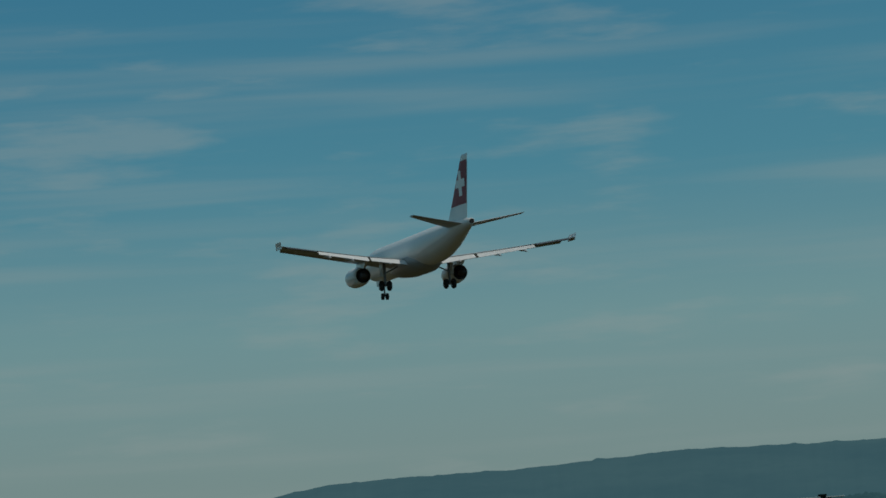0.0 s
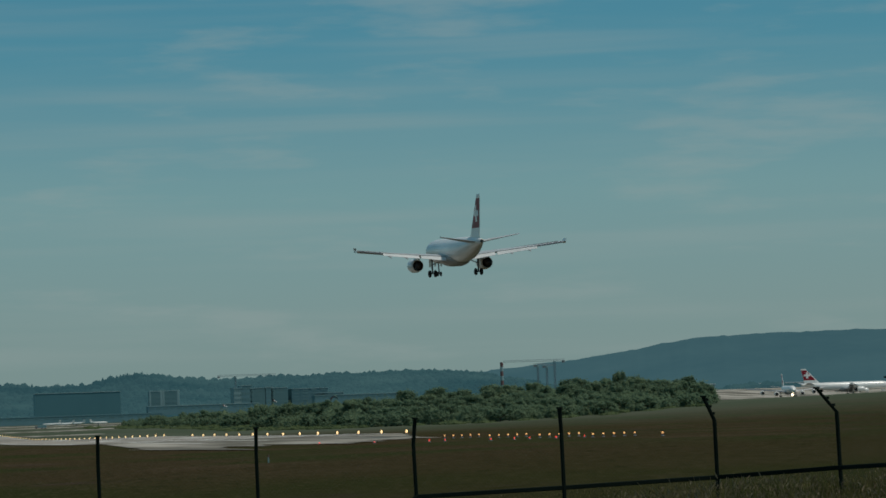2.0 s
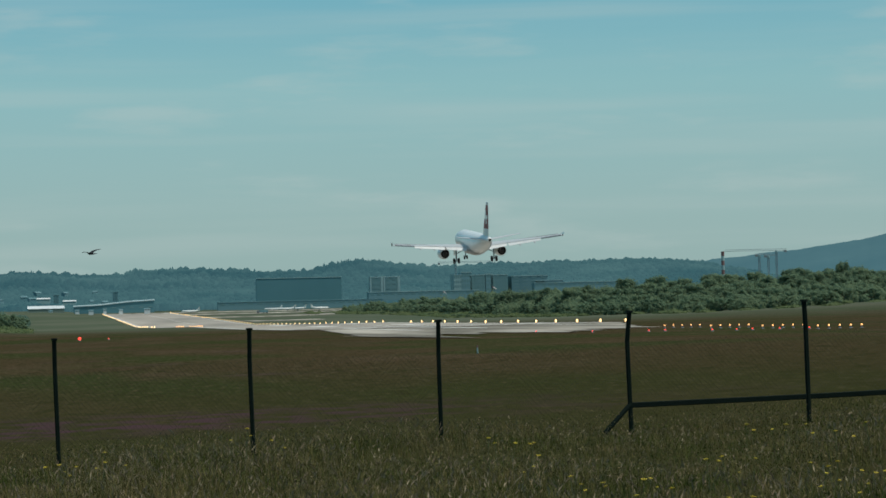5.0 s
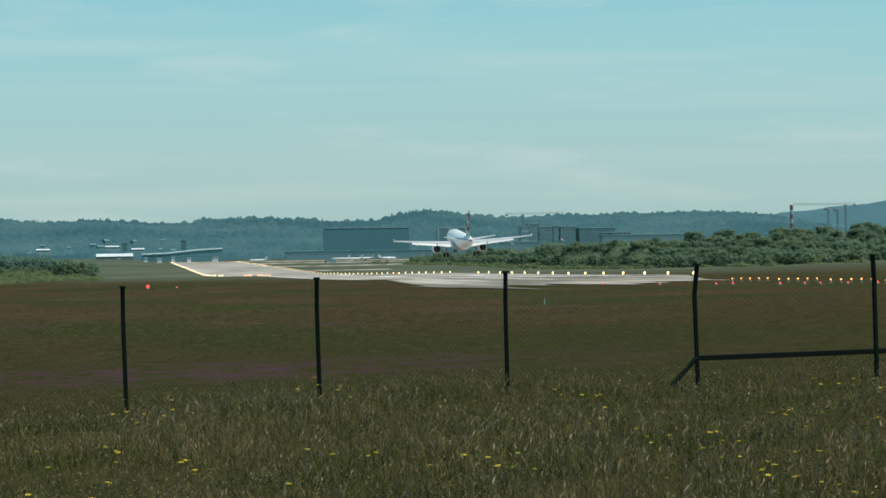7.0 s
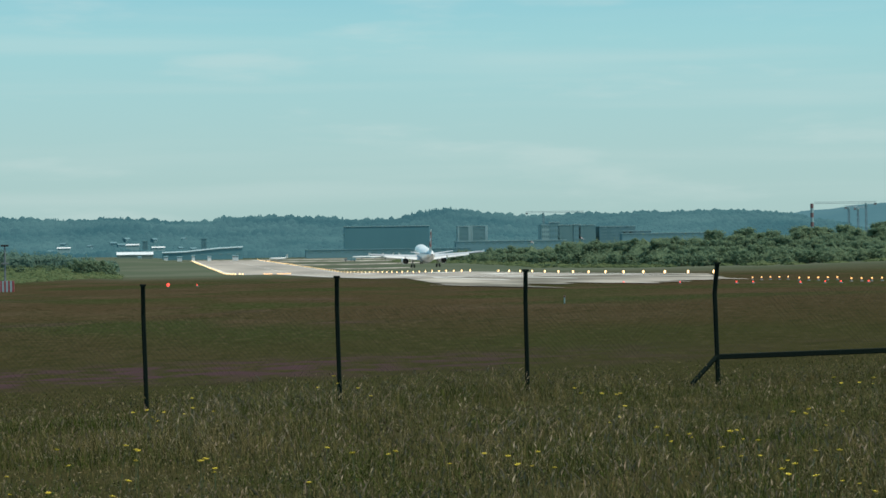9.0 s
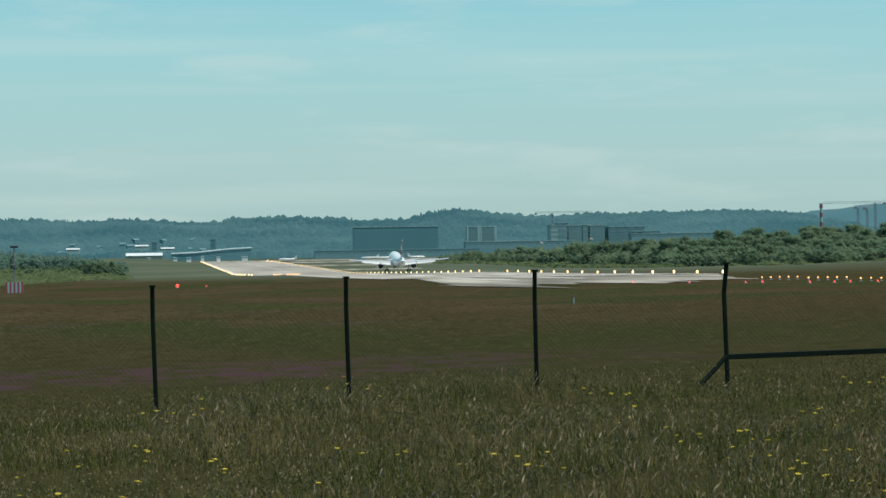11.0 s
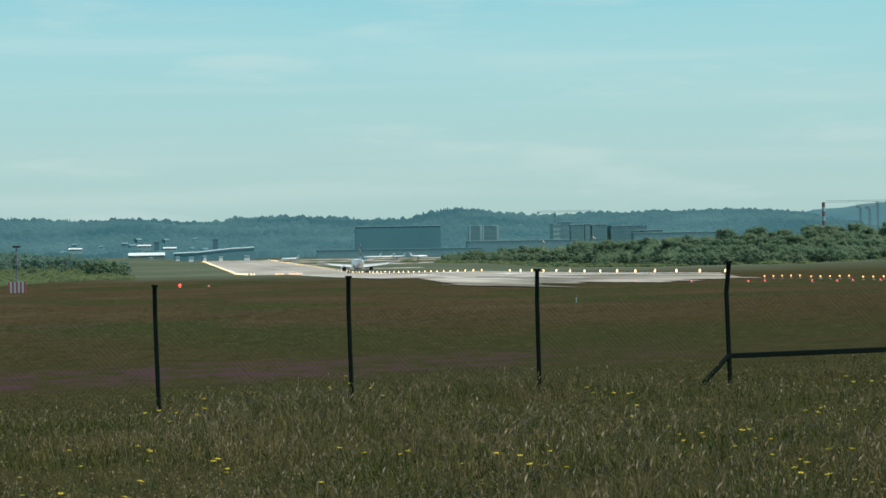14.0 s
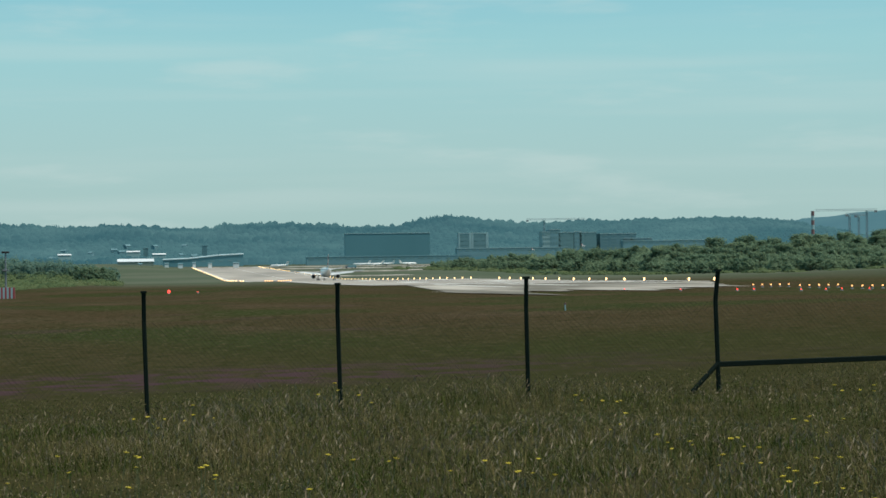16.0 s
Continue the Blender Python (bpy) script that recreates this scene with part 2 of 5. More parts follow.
def meadow_material():
    """Mown airfield grass: brown, green and faint purple drifts stretched across the slope, with a fine tuft grain."""
    m = bpy.data.materials.new("airfield_meadow")
    m.use_nodes = True
    nt = m.node_tree
    N, L = nt.nodes.new, nt.links.new
    b = nt.nodes["Principled BSDF"]
    b.inputs["Roughness"].default_value, b.inputs["Specular IOR Level"].default_value = 1.0, 0.0
    co = N("ShaderNodeTexCoord")

    def layer(scale, stretch, lo, hi, detail=5.0):
        mp, tx, r = N("ShaderNodeMapping"), N("ShaderNodeTexNoise"), N("ShaderNodeMapRange")
        mp.inputs["Scale"].default_value = stretch
        tx.inputs["Scale"].default_value, tx.inputs["Detail"].default_value = scale, detail
        r.interpolation_type = "SMOOTHSTEP"
        r.inputs["From Min"].default_value, r.inputs["From Max"].default_value = lo, hi
        L(co.outputs["Object"], mp.inputs[0])
        L(mp.outputs[0], tx.inputs["Vector"])
        L(tx.outputs["Fac"], r.inputs["Value"])
        return r.outputs[0]

    def blend(a, color, fac):
        x = N("ShaderNodeMix")
        x.data_type = "RGBA"
        x.inputs["B"].default_value = (*color, 1)
        if isinstance(a, tuple):
            x.inputs["A"].default_value = (*a, 1)
        else:
            L(a, x.inputs["A"])
        L(fac, x.inputs[0])
        return x.outputs["Result"]

    c = blend((0.0581, 0.0414, 0.0229), (0.0352, 0.0466, 0.0167), layer(0.05, (1, 0.35, 1), 0.42, 0.60))
    c = blend(c, (0.0757, 0.0528, 0.0334), layer(0.09, (1, 0.3, 1), 0.50, 0.66))
    c = blend(c, (0.0704, 0.0449, 0.0440), layer(0.12, (0.8, 0.5, 1), 0.60, 0.74))
    c = blend(c, (0.0264, 0.0246, 0.0114), layer(1.6, (1, 0.45, 1), 0.46, 0.70, 6.0))
    c = blend(c, (0.0986, 0.0792, 0.0458), layer(4.0, (1, 0.3, 1), 0.53, 0.70, 5.0))
    c = blend(c, (0.0211, 0.0246, 0.0097), layer(9.0, (1, 0.22, 1), 0.50, 0.66, 4.0))
    # greener rank growth close to the fence
    near, row = N("ShaderNodeMapRange"), N("ShaderNodeSeparateXYZ")
    near.interpolation_type = "SMOOTHSTEP"
    near.inputs["From Min"].default_value, near.inputs["From Max"].default_value = 120.0, 42.0
    near.inputs["To Max"].default_value = 0.7
    L(co.outputs["Object"], row.inputs[0])
    L(row.outputs["Y"], near.inputs["Value"])
    c = blend(c, (0.033, 0.034, 0.013), near.outputs[0])
    # a drift of purple clover beyond the fence
    drift = []
    for lo, hi in ((44.0, 49.0), (60.0, 53.0)):
        r = N("ShaderNodeMapRange")
        r.interpolation_type = "SMOOTHSTEP"
        r.inputs["From Min"].default_value, r.inputs["From Max"].default_value = lo, hi
        L(row.outputs["Y"], r.inputs["Value"])
        drift.append(r.outputs[0])
    r = N("ShaderNodeMapRange")
    r.interpolation_type = "SMOOTHSTEP"
    r.inputs["From Min"].default_value, r.inputs["From Max"].default_value = 14.0, 1.0
    L(row.outputs["X"], r.inputs["Value"])
    drift += [r.outputs[0], layer(1.3, (1, 0.5, 1), 0.38, 0.62)]
    while len(drift) > 1:
        mul = N("ShaderNodeMath")
        mul.operation = "MULTIPLY"
        L(drift.pop(), mul.inputs[0])
        L(drift.pop(), mul.inputs[1])
        drift.append(mul.outputs[0])
    c = blend(c, (0.058, 0.035, 0.039), drift[0])
    # greener mown grass far down the field, its colour also paled for haze
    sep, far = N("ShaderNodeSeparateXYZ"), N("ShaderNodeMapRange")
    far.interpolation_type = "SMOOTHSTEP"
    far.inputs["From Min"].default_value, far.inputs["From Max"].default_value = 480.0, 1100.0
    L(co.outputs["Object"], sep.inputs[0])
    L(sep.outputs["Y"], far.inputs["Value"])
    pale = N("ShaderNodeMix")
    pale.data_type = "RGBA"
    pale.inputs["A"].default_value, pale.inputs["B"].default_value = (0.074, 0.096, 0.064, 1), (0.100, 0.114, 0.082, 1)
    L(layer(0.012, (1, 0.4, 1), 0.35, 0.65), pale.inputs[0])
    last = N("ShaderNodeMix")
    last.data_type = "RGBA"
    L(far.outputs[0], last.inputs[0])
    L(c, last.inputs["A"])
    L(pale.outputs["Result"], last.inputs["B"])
    L(last.outputs["Result"], b.inputs["Base Color"])
    return m


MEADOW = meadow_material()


# ---- mesh helpers ----
def part(name, bm, material, parent, label="", smooth=False):
    me = bpy.data.meshes.new(name)
    bmesh.ops.recalc_face_normals(bm, faces=bm.faces[:])
    bm.to_mesh(me)
    bm.free()
    for mm in (material if isinstance(material, (list, tuple)) else [material]):
        me.materials.append(mm)
    if smooth:
        for p in me.polygons:
            p.use_smooth = True
    ob = new(name, me)
    ob.parent = parent
    if label:
        tagged(ob, label)
    return ob


def thing(name, label, category, at=None, group="", kind=""):
    ob = new(name)
    if at is not None:
        ob.matrix_basis = at
    return tagged(ob, label, category, group, kind)


def mesh_thing(name, bm, material, label, category, group="", kind="", smooth=False, at=None):
    ob = part(name, bm, material, None, smooth=smooth)
    if at is not None:
        ob.matrix_basis = at
    return tagged(ob, label, category, group, kind)


def add_box(bm, sx, sy, sz, m=None, bevel=0.0):
    g = bmesh.ops.create_cube(bm, size=1.0)["verts"]
    bmesh.ops.scale(bm, vec=(sx, sy, sz), verts=g)
    if bevel:
        edges = list({e for v in g for e in v.link_edges})
        r = bmesh.ops.bevel(bm, geom=edges, offset=bevel, segments=1, affect="EDGES")
        g = list({v for f in r["faces"] for v in f.verts} | {v for v in g if v.is_valid})
    if m is not None:
        bmesh.ops.transform(bm, matrix=m, verts=g)
    return bm


def add_tube(bm, a, b, r0, r1=None, n=10):
    a, b = Vector(a), Vector(b)
    r1 = r0 if r1 is None else r1
    d = b - a
    g = bmesh.ops.create_cone(bm, cap_ends=True, segments=n, radius1=r0, radius2=r1, depth=d.length)["verts"]
    bmesh.ops.transform(bm, matrix=Matrix.Translation((a + b) / 2) @ d.to_track_quat("Z", "Y").to_matrix().to_4x4(), verts=g)
    return bm


def add_loft(bm, rings, close=True):
    rows = [[bm.verts.new(p) for p in ring] for ring in rings]
    n = len(rows[0])
    for a, b in zip(rows, rows[1:]):
        for i in range(n):
            bm.faces.new((a[i], a[(i + 1) % n], b[(i + 1) % n], b[i]))
    if close:
        bm.faces.new(rows[0][::-1])
        bm.faces.new(rows[-1])
    return bm


def circle(y, r, zc, x=0.0, n=28, squash=1.0):
    return [(x + r * math.cos(2 * math.pi * i / n), y, zc + r * squash * math.sin(2 * math.pi * i / n)) for i in range(n)]


def aerofoil(x, le, te, z, thick, axis="x"):
    """A section of a wing (axis x) or fin (axis z) from its leading edge to its trailing edge."""
    chord = le - te
    prof = [(0, 0), (0.04, 0.35), (0.15, 0.5), (0.4, 0.48), (0.75, 0.2), (1, 0.03), (1, -0.03), (0.75, -0.2), (0.4, -0.48), (0.15, -0.5), (0.04, -0.35)]
    if axis == "x":
        return [(x, le - c * chord, z + h * thick) for c, h in prof]
    return [(x + h * thick, le - c * chord, z) for c, h in prof]


# ---- ground ----
PROFILE = ((-400, 2.5), (0, -0.22), (37, -0.26), (250, -3.0), (400, -4.5), (544, -5.8), (701, -7.4), (965, -9.6), (1243, -12.9), (1605, -16.6), (6000, -16.6))


def smooth(a):
    a = max(0.0, min(1.0, a))
    return a * a * (3 - 2 * a)


def ground_z(x, y):
    z = float(np.interp(y, [p[0] for p in PROFILE], [p[1] for p in PROFILE]))
    z += (0.032 if x > 8 else 0.024) * max(-40.0, min(30.0, x - 8)) * (1 - smooth((y - 60) / 160)) * smooth((y + 20) / 40)
    z += 7.0 * smooth((x - 350) / 200) * smooth((y - 1560) / 450)
    z += 4.0 * smooth((y - 2300) / 500) * (1 - smooth((x + 20) / 60))
    z += 9.0 * smooth((x - 150) / 350) * smooth((y - 300) / 500) * (1 - smooth((y - 1900) / 900))
    z += 4.2 * smooth((-x * 4800 / max(y, 400) - 50) / 60) * smooth((y - 480) / 900) * (1 - smooth((y - 1700) / 500))
    return z


def sheet(name, xs, ys, material, label, category, lift=0.0, keep=None):
    bm = bmesh.new()
    grid = [[bm.verts.new((x, y, ground_z(x, y) + lift)) for x in xs] for y in ys]
    for j in range(len(ys) - 1):
        for i in range(len(xs) - 1):
            if keep is None or keep((xs[i] + xs[i + 1]) / 2, (ys[j] + ys[j + 1]) / 2):
                bm.faces.new((grid[j][i], grid[j][i + 1], grid[j + 1][i + 1], grid[j + 1][i]))
    for v in [v for v in bm.verts if not v.link_faces]:
        bm.verts.remove(v)
    return mesh_thing(name, bm, material, label, category, kind="structure", smooth=True)


def spaced(a, b, n):
    return [a + (b - a) * i / n for i in range(n + 1)]


GX = [-4500, -2500, -1500, -900, -500, -250] + spaced(-120, 120, 40) + spaced(135, 600, 31) + [640, 680, 720, 780, 900, 1200, 1700, 2500, 3500, 4500]
GY = [-600, -300, -150, -60] + spaced(-20, 100, 30) + spaced(110, 400, 29) + spaced(420, 1700, 64) + spaced(1720, 2100, 19) + [2200, 2300, 2400, 2500, 2600, 2700, 2800, 3000, 3500, 4200, 4900]
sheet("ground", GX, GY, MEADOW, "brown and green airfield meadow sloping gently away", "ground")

RUNWAY_X, HALF = 82.0, 31.0
sheet("runway", spaced(RUNWAY_X - HALF - 7, RUNWAY_X + HALF, 8), spaced(544, 1700, 58) + [1900, 2300, 2950], CONCRETE, "pale grey concrete runway with streaked surface", "runway", lift=0.12)


def blast_pad():
    bm = bmesh.new()
    rows = []
    for f in spaced(0, 1, 40):
        (xa, ya), (xb, yb) = (34.6 + 16.4 * f, 300 + 243 * f), (80 + 33 * f, 370 + 173 * f)
        row = []
        for g in spaced(0, 1, 64):
            x, y = xa + (xb - xa) * g, ya + (yb - ya) * g
            fray = (64.0 * noise.noise(Vector((x * 0.16, f * 4, 1.0))) + 26.0 * noise.noise(Vector((x * 0.6, f * 9, 4.0)))) * (1 - f) ** 3
            row.append(bm.verts.new((x, y + fray, ground_z(x, y + fray) + 0.10)))
        rows.append(row)
    for a, b in zip(rows, rows[1:]):
        for i in range(64):
            bm.faces.new((a[i], a[i + 1], b[i + 1], b[i]))
    mesh_thing("blast_pad", bm, TAXI, "pale worn concrete pad before the runway threshold", "pavement", kind="structure", smooth=True)


blast_pad()
sheet("taxiway", spaced(480, 1500, 40), spaced(1435, 1990, 27), TAXI, "pale concrete taxiway across the field", "pavement", lift=0.15)
for _i, (_y0, _y1, _x0, _x1) in enumerate(((1800, 1860, 118, 175), (2150, 2230, 118, 220), (2500, 2620, 118, 330), (2800, 2930, 60, 300))):
    sheet("taxiway", spaced(_x0, _x1, 10), spaced(_y0, _y1, 4), TAXI, "distant pale concrete taxiway strip", "pavement", lift=0.15)


def runway_mark(x0, x1, y0, y1, lift=0.17, material=None):
    bm = bmesh.new()
    ys = spaced(y0, y1, max(1, int((y1 - y0) / 20)))
    rows = [[bm.verts.new((x, y, ground_z(x, y) + lift)) for x in (x0, x1)] for y in ys]
    for a, b in zip(rows, rows[1:]):
        bm.faces.new((a[0], a[1], b[1], b[0]))
    return bm


def runway_markings():
    lab, cat, grp = "white painted runway marking on concrete", "marking", "runway markings"
    for k in range(6):
        for s in (-1, 1):
            x = RUNWAY_X + s * (3.0 + 3.6 * k)
            mesh_thing("threshold_stripe", runway_mark(x - 0.9, x + 0.9, 560, 590), MARK, lab, cat, grp, "structure")
    for y in range(620, 2900, 60):
        mesh_thing("centreline_dash", runway_mark(RUNWAY_X - 0.45, RUNWAY_X + 0.45, y, y + 30), MARK, lab, cat, grp, "structure")
    mesh_thing("threshold_bar", runway_mark(RUNWAY_X - 28, RUNWAY_X + 28, 546, 549), MARK, lab, cat, grp, "structure")
    for x in (56.0, 70.0, 94.0):
        mesh_thing("pad_stripe", runway_mark(x, x + 1.6, 430 + (x - 56) * 1.4, 540, 0.14), MARK, lab, cat, grp, "structure")
    for y in (710, 860, 960, 1110):
        for s in (-1, 1):
            mesh_thing("touchdown_bar", runway_mark(RUNWAY_X + s * 12 - 3, RUNWAY_X + s * 12 + 3, y, y + 45), MARK, lab, cat, grp, "structure")
    for x in (RUNWAY_X - 35.5, RUNWAY_X + 28.5):
        mesh_thing("edge_line", runway_mark(x - 0.6, x + 0.6, 550, 2940), MARK, lab, cat, grp, "structure")
    mesh_thing("tyre_streak", runway_mark(RUNWAY_X - 7, RUNWAY_X + 7, 800, 1500, 0.15), TYRE_MARK, "dark rubber streaks along the runway centre", cat, "", "structure")


runway_markings()


# ---- lights of the runway ----
def field_light(name, lens, label, category, group, r=0.28, tall=1.0, up=0.0):
    root = thing(name, label, category, group=group)
    bm = bmesh.new()
    add_tube(bm, (0, 0, -0.1), (0, 0, 0.16 + up), 0.06, 0.05, 6)
    add_tube(bm, (0, 0, 0.0), (0, 0, 0.08), 0.2, 0.16, 8)
    part("stem", bm, STEEL, root)
    # lens oversized and stretched, so glare and reflection are built into its shape
    bm = bmesh.new()
    bmesh.ops.create_icosphere(bm, subdivisions=1, radius=r)
    bmesh.ops.scale(bm, vec=(1, 1, tall), verts=bm.verts[:])
    bmesh.ops.translate(bm, vec=(0, 0, 0.08 + up + r * tall), verts=bm.verts[:])
    part("lens", bm, lens, root, smooth=True)
    return root


TOUCHDOWN_Y = 940.0
TOUCHDOWN_X = [u * TOUCHDOWN_Y / 4800 for u in (201, 205, 209, 213, 225, 229, 233, 238, 242, 246)]


def lights():
    proto = field_light("runway_edge_light", LAMP_WARM, "lit warm yellow runway edge light on a short stem", "light", "runway edge lights", 0.24, 1.6)
    proto.matrix_basis = pose(114, 542.8, ground_z(114, 542.8))
    y = 542.8 + 26.4
    skip = {14, 15}
    k = 1
    while y < 2900:
        if k not in skip:
            copy_thing(proto, pose(114, y, ground_z(114, y)))
        y += 26.4
        k += 1
    left = field_light("runway_edge_light", LAMP_WARM, "lit warm yellow runway edge light on a short stem", "light", "runway edge lights", 0.36, 1.0)
    left.matrix_basis = pose(43.6, 1290, ground_z(43.6, 1290))
    for y in [1330, 1400, 1440, 1480, 1520, 1560] + list(range(1620, 2900, 45)):
        copy_thing(left, pose(43.6, y, ground_z(43.6, y)))
    bar = field_light("approach_light", LAMP_AMBER, "lit amber approach light on a low stem in the grass", "light", "approach lights", 0.105, 1.0, 0.17)
    bar.matrix_basis = pose(82, 262, ground_z(82, 262))
    for y in (280, 303, 328, 354):
        for k in range(-2, 3):
            copy_thing(bar, pose(82 + k * 1.2, y, ground_z(82 + k * 1.2, y)))
    side = field_light("touchdown_light", LAMP_AMBER, "lit amber light in a short bar beside the runway edge", "light", "touchdown light bars", 0.22, 1.0)
    side.matrix_basis = pose(TOUCHDOWN_X[0], TOUCHDOWN_Y, ground_z(TOUCHDOWN_X[0], TOUCHDOWN_Y) + 0.12)
    for x in TOUCHDOWN_X[1:]:
        copy_thing(side, pose(x, TOUCHDOWN_Y, ground_z(x, TOUCHDOWN_Y) + 0.12))
    red = field_light("red_field_light", LAMP_RED, "lit red marker light on a low stem in the grass", "light", "red marker lights", 0.25, 1.0)
    red.matrix_basis = pose(2.6, 400, ground_z(2.6, 400))
    small = field_light("red_field_light", LAMP_RED, "small lit red marker light in the grass", "light", "red marker lights", 0.085, 1.0)
    small.matrix_basis = pose(7.0, 410, ground_z(7.0, 410))
    for x, y in ((65.6, 300), (69.3, 285), (72.0, 285), (74.0, 286), (76.5, 284), (67.5, 300), (61.5, 312), (79.5, 283), (58.0, 330)):
        copy_thing(small, pose(x, y, ground_z(x, y)))


lights()


# ---- airliners ----
def build_airliner(name, label, s=1.0, stretch=1.0, span=17.05, engines=(5.75,), flaps=True):
    """An airliner on its wheels: nose along +y, origin on the ground between the main wheels."""
    root = thing(name, label, "airliner")

    def P(pname, bm, m, parent=root, lab="", sm=False):
        bmesh.ops.scale(bm, vec=(s, s, s), verts=bm.verts[:])
        return part(pname, bm, m, parent, lab, sm)

    k = stretch
    rings = ((17.75, 0.08, 3.45), (17.5, 0.42, 3.48), (17.0, 0.80, 3.55), (16.2, 1.22, 3.66), (15.0, 1.62, 3.80), (13.6, 1.87, 3.88), (12.0, 1.975, 3.9), (4, 1.975, 3.9),
             (-3, 1.975, 3.9), (-7.5, 1.96, 3.92), (-10, 1.80, 4.05), (-12.5, 1.52, 4.28), (-15, 1.15, 4.55), (-17.3, 0.76, 4.80), (-19.0, 0.46, 4.97), (-19.7, 0.34, 5.02))
    body = P("fuselage", add_loft(bmesh.new(), [circle(y * k, r, z) for y, r, z in rings]), WHITE, lab="white painted fuselage", sm=True)
    P("exhaust", add_tube(bmesh.new(), (0, -19.6 * k, 5.02), (0, -19.86 * k, 5.03), 0.27, 0.25, 12), BLACK, body, "dark tail exhaust")
    P("belly_fairing", add_loft(bmesh.new(), [circle(y * k, r, z, squash=0.62) for y, r, z in ((6.5, 0.5, 2.5), (5.0, 1.6, 2.55), (2, 2.1, 2.6), (-2.5, 2.1, 2.6), (-4.6, 1.5, 2.6), (-6, 0.5, 2.6))]), BELLY, lab="grey belly fairing", sm=True)
    wz, dih = 2.95, 0.088
    tip = span

    def wing_z(x):
        return wz + dih * (abs(x) - 1.6) + 0.0008 * (abs(x) - 1.6) ** 2

    def le(x):
        return 5.0 - 0.52 * (abs(x) - 1.6)

    def te(x):
        a = abs(x)
        return -2.0 - 0.06 * (a - 1.6) if a < 6.3 else -2.28 - 0.305 * (a - 6.3)

    for side in (-1, 1):
        xs = [1.6, 4.0, 6.3, 9.5, 13.0, tip - 0.4, tip]
        secs = [aerofoil(side * x, le(x) * k, te(x) * k, wing_z(x), max(0.16, 0.9 - 0.05 * x)) for x in xs]
        wing = P("wing", add_loft(bmesh.new(), secs), WING_GREY, lab="light grey swept wing", sm=False)
        bm = bmesh.new()
        add_loft(bm, [aerofoil(side * tip + 0.02 * side, (le(tip) - 0.3) * k, te(tip) * k - 0.1, wing_z(tip) + h, 0.10, "z") for h in (-0.3, 0.0)])
        add_loft(bm, [[(p[0] + side * 0.25 * h, p[1] - 0.35 * h, p[2]) for p in aerofoil(side * tip + 0.02 * side, (le(tip) - 0.3) * k, te(tip) * k - 0.1, wing_z(tip) + h, 0.10, "z")] for h in (0.0, 0.45)])
        P("wingtip_fence", bm, WHITE, wing)
        drop = 0.48 if flaps else 0.08
        for x0, x1, ch, dark in ((2.05, 6.1, 1.3, False), (6.4, 12.6, 1.05, False), (12.8, tip - 0.5, 0.75, True)):
            d = 0.12 if dark else drop
            bm = bmesh.new()
            ringset = []
            for x in (x0, x1):
                y, z = te(x) * k + 0.25, wing_z(x) - 0.06
                c = ch * (1.0 if x == x0 else 0.72)
                ringset.append([(side * x, y, z + 0.10), (side * x, y - c * 0.5, z + 0.06 - d * 0.45 * c), (side * x, y - c, z - d * c * 1.02), (side * x, y - c, z - d * c * 1.02 - 0.04), (side * x, y - c * 0.5, z - 0.12 - d * 0.45 * c), (side * x, y, z - 0.10)])
            add_loft(bm, ringset)
            P("aileron" if dark else "flap", bm, DARK_PANEL if dark else FLAP, wing, "dark grey aileron" if dark else "lowered pale grey flap")
        bm = bmesh.new()
        add_loft(bm, [[(side * x, le(x) * k + 0.32, wing_z(x) - 0.28), (side * x, le(x) * k + 0.02, wing_z(x) - 0.02), (side * x, le(x) * k - 0.3, wing_z(x) + 0.17), (side * x, le(x) * k - 0.1, wing_z(x) - 0.1)] for x in (2.4, tip - 0.6)])
        P("slat", bm, BARE, wing, "bare metal leading edge slat")
        for x in (4.1, 8.6, 11.4):
            bm = bmesh.new()
            add_loft(bm, [circle(te(x) * k + dy, r, wing_z(x) - 0.35 + dz, side * x, 8) for dy, r, dz in ((1.6, 0.05, 0.1), (0.8, 0.2, 0), (-0.2, 0.2, -0.12), (-1.3, 0.05, -0.45))])
            P("flap_fairing", bm, WING_GREY, wing, sm=True)
        for ex in engines:
            ey = le(ex) * k
            eng = P("engine", add_loft(bmesh.new(), [circle(ey + dy, r, 1.70 + wing_z(ex) - wing_z(5.75), side * ex, 24) for dy, r in ((2.95, 0.86), (2.85, 1.02), (2.2, 1.12), (0.8, 1.12), (-0.2, 1.02), (-0.9, 0.90))]), WHITE, lab="white engine nacelle", sm=True)
            ez = 1.70 + wing_z(ex) - wing_z(5.75)
            # solid black discs close intake and duct in place of shade within
            P("intake", add_tube(bmesh.new(), (side * ex, ey + 2.93, ez), (side * ex, ey + 2.99, ez), 0.82, 0.82, 20), BLACK, eng)
            P("bypass_duct", add_tube(bmesh.new(), (side * ex, ey - 0.86, ez), (side * ex, ey - 0.95, ez), 0.84, 0.84, 20), BLACK, eng, "exhaust duct closed by a black disc for its inner shade")
            P("core_nozzle", add_tube(bmesh.new(), (side * ex, ey - 0.9, ez), (side * ex, ey - 1.9, ez), 0.52, 0.36, 16), NOZZLE, eng, "burnt metal core nozzle", True)
            bm = bmesh.new()
            add_loft(bm, [[(side * ex - 0.14, ey + a, ez + 0.8), (side * ex + 0.14, ey + a, ez + 0.8), (side * ex + 0.14, ey + b, wing_z(ex)), (side * ex - 0.14, ey + b, wing_z(ex))] for a, b in ((1.9, 0.6), (-1.8, -3.0))])
            P("pylon", bm, WHITE, eng)
        bm = bmesh.new()
